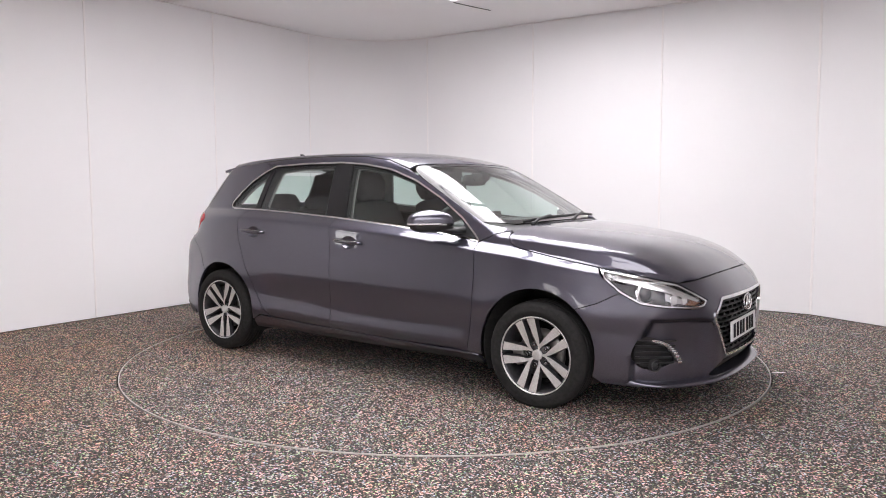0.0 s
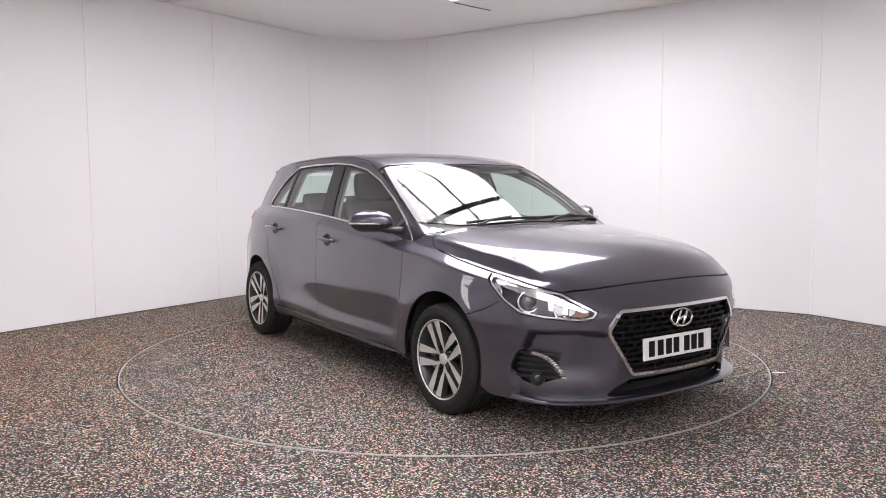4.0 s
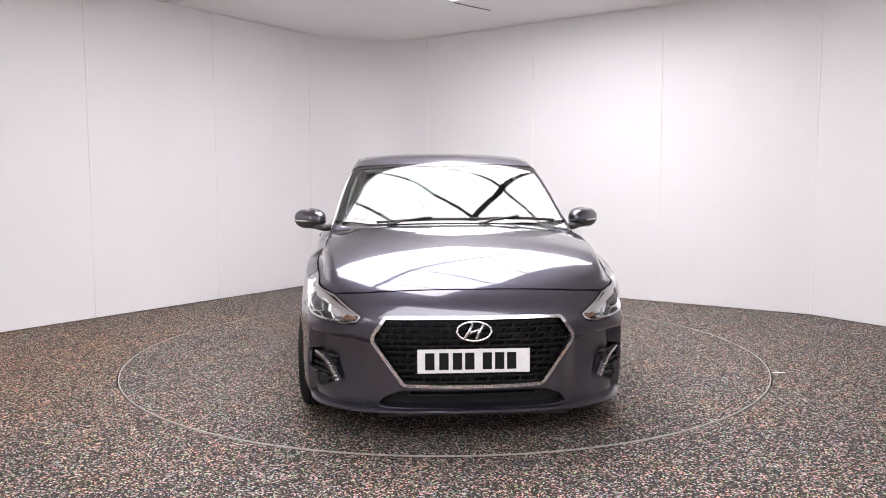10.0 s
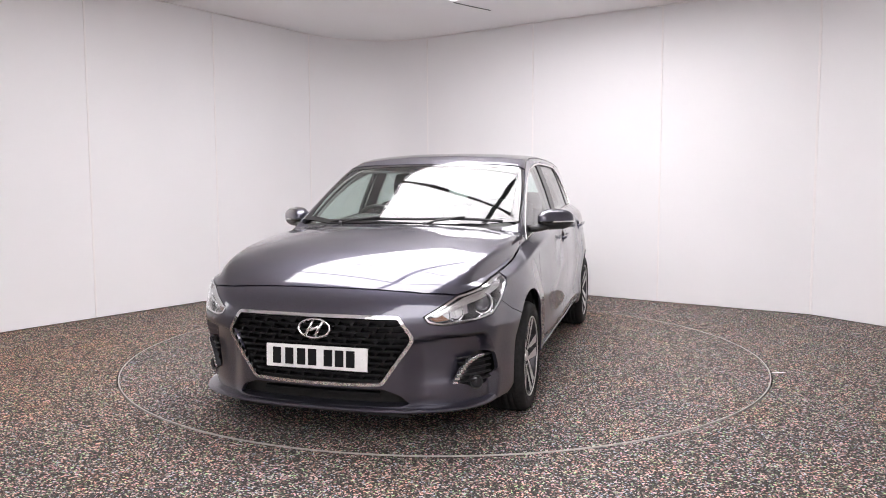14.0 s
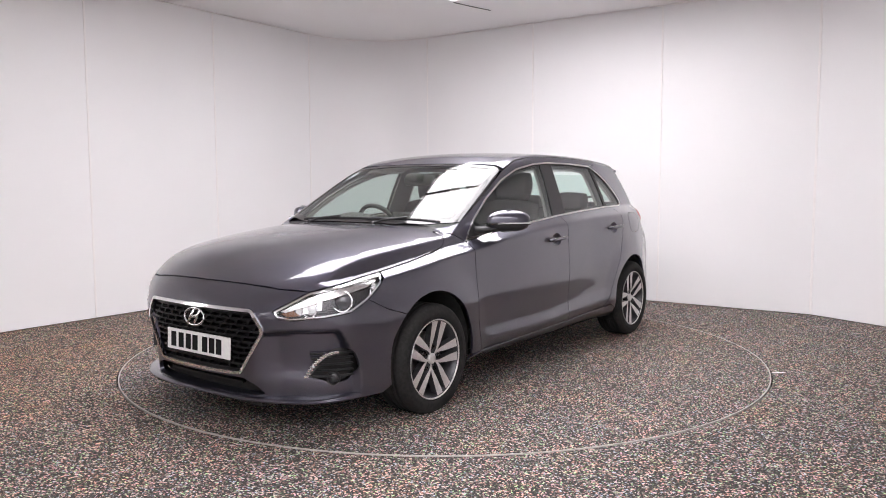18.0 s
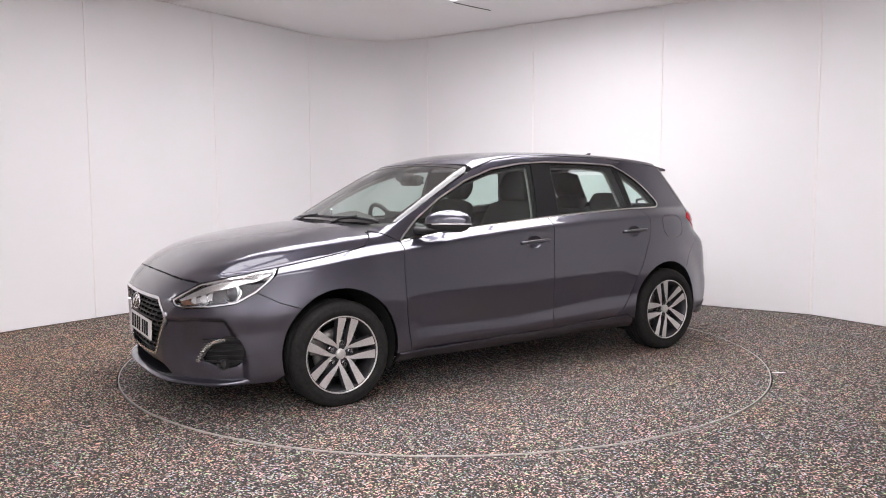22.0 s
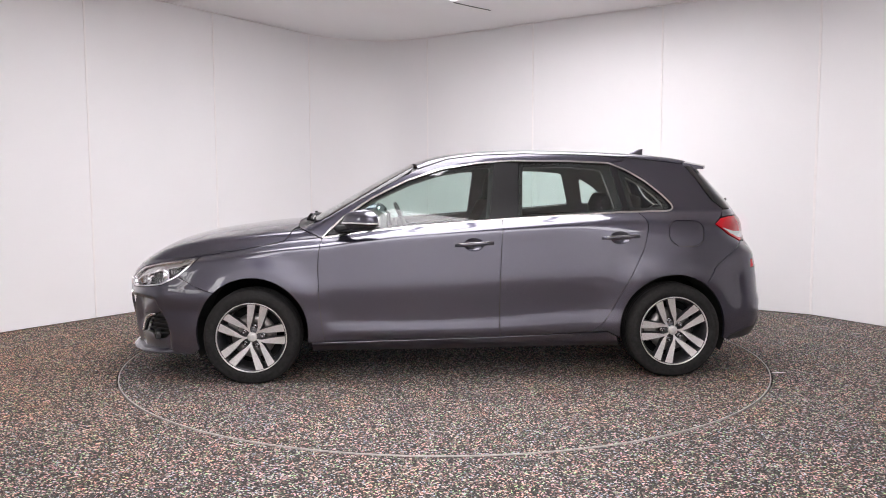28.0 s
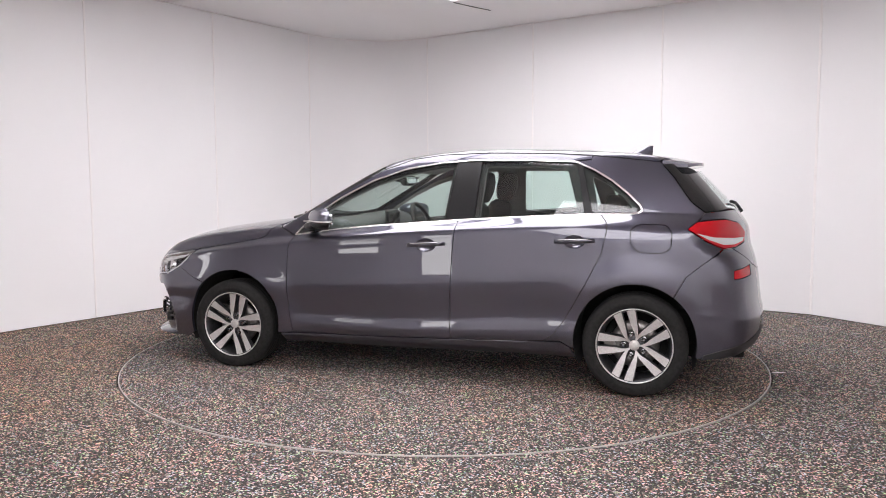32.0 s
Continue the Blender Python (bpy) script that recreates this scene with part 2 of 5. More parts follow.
def curved_corner():
    w = tagged(new("wall_corner"), "smoothly curved white wall sheet in the room's corner", "wall", "", "structure")
    c = L0 + Vector((DL.y, -DL.x)) * FILLET
    a0, a1 = (L0 - c), (R0 - c)
    t0, t1 = math.atan2(a0.y, a0.x), math.atan2(a1.y, a1.x)
    if t1 > t0:
        t1 -= 2 * math.pi
    verts, faces, n = [], [], 32
    for i in range(n + 1):
        t = t0 + (t1 - t0) * (0.003 + 0.994 * i / n)
        for r in (FILLET, FILLET + 0.06):
            for z in (FLOOR_Z + 0.009, H):
                verts.append((c.x + r * math.cos(t), c.y + r * math.sin(t), z))
    for i in range(n):
        a, b = i * 4, (i + 1) * 4
        faces += [(a, b, b + 1, a + 1), (a + 2, a + 3, b + 3, b + 2), (a + 1, b + 1, b + 3, a + 3), (a, a + 2, b + 2, b)]
    sheet = mesh_of("panel", verts, faces, WALL, True)
    sheet.set_sharp_from_angle(angle=radians(40))
    part("panel", sheet, None, w)
    strip_at(L0, Vector((DL.y, -DL.x)), w)
    strip_at(R0, Vector((-DR.y, DR.x)), w)
    rim = [c + Vector((math.cos(t), math.sin(t))) * (FILLET - 0.004) for t in np.linspace(t0, t1, 25)]
    v, f = tube([(q.x, q.y, H - 0.006) for q in rim], 0.007, 6)
    part("cornice", mesh_of("cornice", v, f, STRIP, True), None, w)


curved_corner()


def ring_mesh(r0, r1, z0, z1, n=160):
    v, f = lathe([(r0, z0), (r0, z1), (r1, z1), (r1, z0)], n, "z")
    return v, f


TABLE_R = 2.2452
TABLE_Y = 0.055


def build_floor():
    """Floor sheet with the round opening of the turntable."""
    n, verts, faces = 160, [], []
    for i in range(n):
        a = 2 * math.pi * i / n
        c, s = math.cos(a), math.sin(a)
        k = 12.0 / max(abs(c), abs(s))
        verts += [((TABLE_R + 0.014) * c, (TABLE_R + 0.014) * s + TABLE_Y, FLOOR_Z), (k * c, k * s, FLOOR_Z), ((TABLE_R + 0.014) * c, (TABLE_R + 0.014) * s + TABLE_Y, FLOOR_Z - 0.06)]
    for i in range(n):
        a, b = i * 3, ((i + 1) % n) * 3
        faces += [(a, a + 1, b + 1, b), (a, b, b + 2, a + 2)]
    f = new("floor", mesh_of("floor", verts, faces, FLOOR))
    return tagged(f, "speckled dark rubber granule floor round the turntable", "floor", "", "structure")


build_floor()
pit = new("pit_bottom", mesh_of("pit_bottom", [(-3, -3, -0.09), (3, -3, -0.09), (3, 3, -0.09), (-3, 3, -0.09)], [(0, 1, 2, 3)], SHADOW_BLACK))
tagged(pit, "dark ground under the turntable", "ground", "", "structure")

turntable = tagged(new("turntable"), "round turntable with speckled top flush with the floor", "turntable")


def disc_top():
    n, verts, faces = 160, [(0, 0, 0.0)], []
    for i in range(n):
        a = 2 * math.pi * i / n
        verts += [((TABLE_R - 0.004) * math.cos(a), (TABLE_R - 0.004) * math.sin(a), 0.0), ((TABLE_R - 0.004) * math.cos(a), (TABLE_R - 0.004) * math.sin(a), -0.05)]
    for i in range(n):
        a, b = 1 + i * 2, 1 + ((i + 1) % n) * 2
        faces += [(0, a, b), (a, a + 1, b + 1, b)]
    return mesh_of("deck", verts, faces, FLOOR)


part("deck", disc_top(), None, turntable)
v, f = ring_mesh(TABLE_R - 0.003, TABLE_R + 0.004, -0.05, 0.002)
part("edge_ring", mesh_of("edge_ring", v, f, GROOVE, False), None, turntable, "thin pale metal edging ring")


LIGHT_FAR = Vector((0.09, 2.13))
LIGHT_W, LIGHT_L = 2.46, 3.72      # along the right wall, along the left wall
REAR_U, REAR_V = 4.9, 2.6
REAR_L, REAR_W = 5.0, 5.2
REAR_FAR = LIGHT_FAR - DL * REAR_U - DR * REAR_V


def uv(u, v):
    """Ceiling point u metres along the left wall and v along the right wall from the light box's far corner."""
    return LIGHT_FAR - DL * u - DR * v


def build_ceiling():
    """Ceiling sheet with the openings of the light box and of the added rear fill box."""
    us = [-9.0, 0.0, LIGHT_L, REAR_U, REAR_U + REAR_L, 14.0]
    vs = [-9.0, 0.0, LIGHT_W, REAR_V, REAR_V + REAR_W, 14.0]
    verts, faces = [], []
    for i in range(len(us) - 1):
        for j in range(len(vs) - 1):
            if (i == 1 and j == 1) or (i == 3 and j == 3):
                continue
            o = len(verts)
            for a, b in ((us[i], vs[j]), (us[i], vs[j + 1]), (us[i + 1], vs[j + 1]), (us[i + 1], vs[j])):
                p = uv(a, b)
                verts.append((p.x, p.y, H))
            faces.append((o, o + 1, o + 2, o + 3))
    for u0, u1, v0, v1 in ((0.0, LIGHT_L, 0.0, LIGHT_W), (REAR_U, REAR_U + REAR_L, REAR_V, REAR_V + REAR_W)):
        q = [uv(u0, v0), uv(u0, v1), uv(u1, v1), uv(u1, v0)]
        for k in range(4):
            a, b, o = q[k], q[(k + 1) % 4], len(verts)
            verts += [(a.x, a.y, H), (b.x, b.y, H), (b.x, b.y, H + 0.08), (a.x, a.y, H + 0.08)]
            faces.append((o, o + 1, o + 2, o + 3))
    bm = bmesh.new()
    me = mesh_of("ceiling", verts, faces, CEILING)
    bm.from_mesh(me)
    bmesh.ops.remove_doubles(bm, verts=bm.verts, dist=1e-4)
    bm.to_mesh(me)
    bm.free()
    c = new("ceiling", me)
    tagged(c, "matt pale grey ceiling round a large light box and an added fill box", "ceiling", "", "structure")


build_ceiling()


def light_box(far, us, vs, beam, glow, label):
    """Grid of glowing diffuser sheets between dark bars, in the ceiling."""
    thing = tagged(new("ceiling_light"), label, "ceiling light", "ceiling light boxes")
    a = math.atan2(-DL.y, -DL.x)
    thing.matrix_basis = Matrix.Translation((far.x, far.y, H + 0.02)) @ Matrix.Rotation(a, 4, "Z")
    side = 1 if (Matrix.Rotation(a, 2) @ Vector((0, 1))) @ (-DR) > 0 else -1
    wide, long = vs[-1], us[-1]
    for a0, a1 in zip(us, us[1:]):
        for b0, b1 in zip(vs, vs[1:]):
            part("diffuser", box(a1 - a0 - 0.012, b1 - b0 - 0.03, 0.012, 0, 1, ((a0 + a1) / 2, side * (b0 + b1) / 2, 0.01)), glow, thing)
    for u in us[1:-1]:
        part("bar", box(0.028, wide, 0.03, 0.003, 1, (u, side * wide / 2, 0.0)), BAR_GREY, thing)
    part("beam", box(long, beam, 0.05, 0.004, 1, (long / 2, side * vs[1], -0.012)), BAR_GREY, thing)


light_box(LIGHT_FAR, (0.0, 0.8, 1.42, 2.03, 2.65, 3.26, LIGHT_L), (0.0, 1.36, LIGHT_W), 0.06, GLOW, "large bright ceiling light box with thin dark bars")
# unseen rear box, added as fill to brighten the room from behind the camera
light_box(REAR_FAR, (0.0, 1.0, 2.0, 3.0, 4.0, REAR_L), (0.0, 2.6, REAR_W), 0.06, GLOW_FILL, "wide glowing fill box added in the ceiling behind the camera")


def bright_window(name, foot, along, width, z0, z1, bars, label):
    """A daylit opening with a frame and cross bars, set on a wall out of the camera's view."""
    n = Vector((along.y, -along.x))
    w = tagged(new(name), label, "window", "", "structure")
    w.matrix_basis = Matrix.Translation((foot.x + n.x * 0.02, foot.y + n.y * 0.02, 0)) @ Matrix.Rotation(math.atan2(along.y, along.x), 4, "Z")
    part("pane", box(width, 0.01, z1 - z0, 0, 1, (0, 0, (z0 + z1) / 2)), DAYLIGHT, w, "bright daylit pane")
    for sx in (-1, 1):
        part("window_frame", box(0.06, 0.05, z1 - z0 + 0.12, 0.004, 1, (sx * (width / 2 + 0.03), 0, (z0 + z1) / 2)), STRIP, w)
    for z in (z0 - 0.03, z1 + 0.03):
        part("window_frame", box(width, 0.05, 0.06, 0.004, 1, (0, 0, z)), STRIP, w)
    for k in range(bars):
        part("blind_slat", box(width, 0.03, 0.07, 0.004, 1, (0, -0.02, z0 + (z1 - z0) * (k + 1) / (bars + 1))), STRIP, w)


DAYLIGHT = make_glow("daylight_pane", (1.0, 0.97, 0.97), 3.4)
BACK = (left_points[0] - Vector((-2.6, -9.2))).normalized()
bright_window("window_1", Vector((-2.6, -9.2)) + BACK * 2.7, BACK, 0.62, 1.0, 2.0, 1, "bright window with one wide cross bar")
bright_window("window_2", Vector((-2.6, -9.2)) + BACK * 4.3, BACK, 0.85, 1.25, 1.8, 3, "bright window with a slatted blind")
bright_window("window_3", L0 - DL * 6.4, DL, 0.5, 1.0, 2.0, 1, "narrow bright window beside the turntable")
v, f = tube([(0.103, 2.168, H - 0.004), (0.289, 2.338, H - 0.006), (0.489, 2.517, H - 0.004)], 0.004, 6)
tagged(new("trim", mesh_of("trim", v, f, BAR_GREY, True)), "thin grey cable along the ceiling", "cable", "", "structure")

tape = part("floor_tape", box(0.085, 0.014, 0.002, 0.0006, 1), STRIP, None, m=Matrix.Translation((2.179, -0.680, FLOOR_Z + 0.0014)) @ Matrix.Rotation(radians(6), 4, "Z"))
tagged(tape, "short strip of pale tape stuck on the speckled floor", "tape")

# ---------------------------------------------------------------- the car's outer surface
def curve(points, even=0.0):
    """A smooth function through (at, value) pairs, evened out over a width."""
    xs, ys = np.array([p[0] for p in points], float), np.array([p[1] for p in points], float)
    h, dl = np.diff(xs), np.diff(ys) / np.diff(xs)
    m = np.zeros(len(xs))
    m[0], m[-1] = dl[0], dl[-1]
    for i in range(1, len(xs) - 1):
        if dl[i - 1] * dl[i] > 0:
            w1, w2 = 2 * h[i] + h[i - 1], h[i] + 2 * h[i - 1]
            m[i] = (w1 + w2) / (w1 / dl[i - 1] + w2 / dl[i])
    gx = np.linspace(xs[0], xs[-1], 1500)
    i = np.clip(np.searchsorted(xs, gx) - 1, 0, len(xs) - 2)
    t = (gx - xs[i]) / h[i]
    gy = ((1 + 2 * t) * (1 - t) ** 2 * ys[i] + t * (1 - t) ** 2 * h[i] * m[i] + t * t * (3 - 2 * t) * ys[i + 1] + t * t * (t - 1) * h[i] * m[i + 1])
    w = int(even / (gx[1] - gx[0]) / 2)
    for _ in range(2 if w else 0):
        pad = np.concatenate([2 * gy[0] - gy[w:0:-1], gy, 2 * gy[-1] - gy[-2:-w - 2:-1]])
        gy = np.convolve(pad, np.ones(2 * w + 1) / (2 * w + 1), "valid")
    return lambda x: np.interp(x, gx, gy)


# heights along the middle of the car: bonnet, windscreen, roof, tailgate
BONNET_Z = curve([(0.6, 1.02), (1.0, 0.985), (1.2, 0.972), (1.4, 0.952), (1.6, 0.926), (1.78, 0.893), (1.95, 0.836), (2.08, 0.760), (2.18, 0.688), (2.3, 0.56)], 0.12)
SCREEN_Z = curve([(-2.4, 1.19), (-2.1, 1.25), (-1.75, 1.327), (-1.54, 1.374), (-1.26, 1.419), (-1.0, 1.439), (-0.7, 1.451), (-0.4, 1.455), (-0.1, 1.446),
                  (0.1, 1.424), (0.25, 1.389), (0.36, 1.349), (0.5, 1.28), (0.65, 1.198), (0.8, 1.115), (1.0, 1.0), (1.2, 0.883), (1.5, 0.71), (2.3, 0.25)], 0.12)
BELT_Z = curve([(-2.2, 1.02), (-1.8, 1.035), (-1.36, 1.042), (-1.0, 1.032), (-0.64, 1.016), (-0.244, 0.993), (0.325, 0.952), (0.607, 0.923), (0.895, 0.878), (1.156, 0.856),
                (1.315, 0.834), (1.49, 0.808), (1.68, 0.775), (1.9, 0.75), (2.3, 0.72)], 0.22)
BELT_Y = curve([(-2.2, 0.60), (-1.9, 0.665), (-1.6, 0.722), (-1.36, 0.750), (-1.0, 0.768), (-0.5, 0.772), (0.0, 0.777), (0.5, 0.774), (0.9, 0.764), (1.3, 0.770), (1.6, 0.745), (1.9, 0.69), (2.3, 0.56)], 0.25)
UPPER_REAR = curve([(0.0, 0.113), (0.3, 0.1135), (0.5, 0.107), (0.74, 0.094), (0.86, 0.083), (0.92, 0.062), (0.96, 0.035), (1.0, 0.0)], 0.05)
UPPER = curve([(0.0, 0.0925), (0.1, 0.0968), (0.2, 0.1003), (0.26, 0.1008), (0.32, 0.0998), (0.5, 0.0918), (0.62, 0.0866), (0.74, 0.0815), (0.86, 0.0765), (0.90, 0.072), (0.925, 0.059), (0.96, 0.031), (1.0, 0.0)], 0.03)
LOWER = curve([(0.10, -0.12), (0.17, -0.01), (0.20, 0.036), (0.225, 0.066), (0.245, 0.080), (0.27, 0.0925), (0.292, 0.1000), (0.305, 0.1005), (0.335, 0.0965), (0.362, 0.0918), (0.378, 0.0905), (0.40, 0.0907), (0.44, 0.0925)], 0.008)
LOWER_PLAIN = curve([(0.10, 0.03), (0.15, 0.068), (0.19, 0.086), (0.22, 0.091), (0.26, 0.094), (0.32, 0.096), (0.38, 0.095), (0.44, 0.094)])
FRONT_X = curve([(0.05, 2.13), (0.12, 2.18), (0.18, 2.196), (0.26, 2.207), (0.40, 2.217), (0.5, 2.225), (0.58, 2.224), (0.66, 2.205), (0.8, 2.10)])
REAR_X = curve([(0.05, -1.85), (0.19, -1.975), (0.28, -2.045), (0.36, -2.072), (0.44, -2.075), (0.52, -2.060), (0.68, -2.040), (0.78, -2.018), (0.86, -1.995), (0.94, -1.985), (1.05, -1.92), (1.2, -1.785), (1.33, -1.66), (1.5, -1.50)])
WHEELS = (1.325, -1.325)
WHEEL_Z = 0.3


def smooth_max(a, b, k):
    h = np.maximum(k - np.abs(a - b), 0.0)
    return np.maximum(a, b) + h * h / (4 * k)


def smooth_step(a, b, x):
    t = np.clip((x - a) / (b - a), 0, 1)
    return t * t * (3 - 2 * t)


def crease_height(x, z):
    """Height on the plain section that a side point takes its width from; the lower crease climbs towards the rear wheel."""
    return z - 0.055 * smooth_step(0.3, -0.9, x) * smooth_step(0.20, 0.45, z) * (1 - smooth_step(0.48, 0.92, z))


def side_rows(x0, x1, step=0.02):
    """Mesh points of a side panel in rows that run along the belt and the creases."""
    rows = [0.11, 0.14, 0.17, 0.195, 0.215, 0.23, 0.245, 0.26, 0.28, 0.30, 0.318, 0.334, 0.35, 0.366, 0.383, 0.40, 0.42]
    rows += [0.44 + 0.5 * s for s in (0.0, 0.06, 0.12, 0.18, 0.24, 0.30, 0.36, 0.42, 0.48, 0.54, 0.60, 0.66, 0.72, 0.77, 0.81, 0.84, 0.862, 0.88, 0.893, 0.905, 0.917, 0.93, 0.944, 0.958, 0.972, 0.986)]
    rows += [0.94 + 0.012 * k for k in range(45)]
    out = []
    for x in np.arange(x0 + step / 2, x1, step):
        z = np.linspace(0.05, 1.5, 1500)
        zl, zb = crease_height(x, z), float(BELT_Z(x))
        w = np.where(zl < 0.44, zl, 0.44 + 0.5 * (zl - 0.44) / (zb - 0.44))
        w = np.where(z > zb, 0.94 + z - zb, w)
        out += [(x, q) for q in np.interp(rows, np.maximum.accumulate(w), z)]
    return np.array(out)


def side_width(x, z):
    zb, yb = BELT_Z(x), BELT_Y(x)
    scallop = smooth_step(0.93, 0.74, x) * smooth_step(-1.16, -0.84, x)
    zl = crease_height(x, z)
    low = LOWER(zl) * scallop + LOWER_PLAIN(zl) * (1 - scallop)
    low = low - 0.065 * (1 - scallop) * smooth_step(0.245, 0.17, zl) * smooth_step(1.03, 0.95, x) * smooth_step(-1.05, -0.95, x)
    sp = np.clip((zl - 0.44) / (zb - 0.44), 0, 1)
    haunch = smooth_step(-0.95, -1.75, x)
    low = low + 0.019 * haunch
    swell = 0.022 * smooth_step(-0.55, -1.2, x) * (1 - smooth_step(-1.4, -1.85, x))
    up = (UPPER(sp) + 0.0015 * (1 - scallop) * (1 - sp) ** 3) * (1 - haunch) + UPPER_REAR(sp) * haunch
    y = yb + np.where(zl < 0.44, low, up) + swell * (1 - smooth_step(0.74, 1.0, sp))
    t = np.maximum(z - zb, 0)
    y = y - 0.29 * t - 0.22 * t * t
    for wx in WHEELS:
        r = np.hypot(x - wx, z - WHEEL_Z)
        y = y + 0.011 * smooth_step(0.54, 0.36, r) * smooth_step(0.2, 0.3, r)
    return y


def body(p):
    """Below zero inside the car, above zero outside; near the surface about the distance."""
    x, y, z = p[..., 0], np.abs(p[..., 1]), p[..., 2]
    side = (y - side_width(x, z)) * 0.97
    fore = smooth_step(-0.1, 0.3, x)
    xs = x + (0.17 - 0.07 * fore) * y * y
    d = 0.01
    zs = SCREEN_Z(xs) - (0.055 - 0.025 * fore) * y * y - 0.05 * y ** 4
    screen = (z - zs) / np.sqrt(1 + ((SCREEN_Z(xs + d) - SCREEN_Z(xs - d)) / (2 * d)) ** 2)
    xb = x + 0.10 * y * y
    zb = BONNET_Z(xb) - 0.042 * y * y - 0.10 * y ** 4
    bonnet = (z - zb) / np.sqrt(1 + ((BONNET_Z(xb + d) - BONNET_Z(xb - d)) / (2 * d)) ** 2)
    top = np.minimum(bonnet, screen)
    top = np.where(x > 1.9, bonnet, np.where(x < 0.55, screen, -smooth_max(-bonnet, -screen, 0.012)))
    front = x - (FRONT_X(z) - 0.10 * y * y - 0.62 * y ** 4)
    high = smooth_step(0.75, 0.9, z)
    rear = (REAR_X(z) + (0.12 + 0.10 * high) * y * y + (0.26 + 0.12 * high) * y ** 4) - x
    f = smooth_max(side, top, 0.040 - 0.010 * smooth_step(0.15, 0.4, x) - 0.005 * smooth_step(0.95, 1.12, x))
    f = smooth_max(f, front, 0.05)
    return smooth_max(f, rear, 0.06)


def normals(p):
    e = 0.0015
    g = np.stack([body(p + np.array(v) * e) - body(p - np.array(v) * e) for v in ((1, 0, 0), (0, 1, 0), (0, 0, 1))], -1)
    return g / np.linalg.norm(g, axis=-1, keepdims=True)


def meet(origin, way, far=2.6):
    """Where rays that start inside the car leave it."""
    lo, hi = np.zeros(len(origin)), np.full(len(origin), far)
    for _ in range(30):
        mid = (lo + hi) / 2
        out = body(origin + way * mid[:, None]) > 0
        hi, lo = np.where(out, mid, hi), np.where(out, lo, mid)
    return origin + way * lo[:, None]


AXLE = 1.15        # the upright axis from which the nose is laid out by angle
TAIL = -1.15
CROWN = 0.55        # height of the lengthwise axis from which the bonnet, screen and roof are laid out


def project(q, how):
    """Outline coordinates to the surface. side: (x, z); top: (x, y); nose and tail: (angle in degrees, z); crown: (angle from upright, x)."""
    q = np.asarray(q, float)
    zero, one = np.zeros(len(q)), np.ones(len(q))
    if how == "side":
        return meet(np.stack([q[:, 0], zero, q[:, 1]], -1), np.stack([zero, one, zero], -1), 1.2)
    if how == "top":
        return meet(np.stack([q[:, 0], q[:, 1], zero + 0.45], -1), np.stack([zero, zero, one], -1), 1.2)
    a = np.radians(q[:, 0])
    if how == "crown":
        return meet(np.stack([q[:, 1], zero, zero + CROWN], -1), np.stack([zero, np.sin(a), np.cos(a)], -1), 1.5)
    if how == "nose":
        return meet(np.stack([zero + AXLE, zero, q[:, 1]], -1), np.stack([np.cos(a), np.sin(a), zero], -1), 1.5)
    return meet(np.stack([zero + TAIL, zero, q[:, 1]], -1), np.stack([-np.cos(a), np.sin(a), zero], -1), 1.5)


def nose(y, z):
    """Angle and height of the front point at (y, z)."""
    y, z = np.atleast_1d(y).astype(float), np.atleast_1d(z).astype(float)
    p = meet(np.stack([np.full(len(y), 0.9), y, z], -1), np.stack([np.ones(len(y)), y * 0, y * 0], -1), 1.6)
    return np.stack([np.degrees(np.arctan2(p[:, 1], p[:, 0] - AXLE)), z], -1)


def flank(x, z):
    """Angle and height on the nose's layout of the side point at (x, z)."""
    p = project([(x, z)], "side")[0]
    return (math.degrees(math.atan2(p[1], p[0] - AXLE)), z)


def flank_tail(x, z):
    p = project([(x, z)], "side")[0]
    return (math.degrees(math.atan2(p[1], TAIL - p[0])), z)


def rear_at(y, z):
    p = meet(np.array([[-0.9, y, z]]), np.array([[-1.0, 0, 0]]), 1.6)[0]
    return (math.degrees(math.atan2(p[1], TAIL - p[0])), z)


def rounded(points, radius=0.02, seg=5, step=0.03):
    """Closed outline with rounded corners and even steps. A point may carry its own radius."""
    out, n = [], len(points)
    pts = [Vector(p[:2]) for p in points]
    rad = [p[2] if len(p) > 2 else radius for p in points]
    for i in range(n):
        a, b, c = pts[i - 1], pts[i], pts[(i + 1) % n]
        u, w = (a - b), (c - b)
        r = min(rad[i], u.length * 0.45, w.length * 0.45)
        if r < 1e-5 or u.length < 1e-6 or w.length < 1e-6:
            out.append(b)
            continue
        p0, p1 = b + u.normalized() * r, b + w.normalized() * r
        for k in range(seg + 1):
            t = k / seg
            out.append(p0 * (1 - t) ** 2 + b * 2 * t * (1 - t) + p1 * t * t)
    res = []
    for i, p in enumerate(out):
        q = out[(i + 1) % len(out)]
        m = max(1, int(math.ceil((q - p).length / step)))
        for k in range(m):
            res.append(p.lerp(q, k / m))
    return [r for i, r in enumerate(res) if (r - res[i - 1]).length > 1e-5]


def inset(poly, d, aspect=1.0):
    """Moves an outline inwards by d (outwards for d < 0)."""
    n = len(poly)
    area = sum(poly[i - 1].x * poly[i].y - poly[i].x * poly[i - 1].y for i in range(n))
    s = 1 if area > 0 else -1
    out = []
    for i in range(n):
        a, b, c = poly[i - 1], poly[i], poly[(i + 1) % n]
        t = (c - a)
        t = Vector((t.x / aspect, t.y)).normalized()
        nrm = Vector((-t.y, t.x)) * s * d
        out.append(Vector((b.x + nrm.x * aspect, b.y + nrm.y)))
    return out


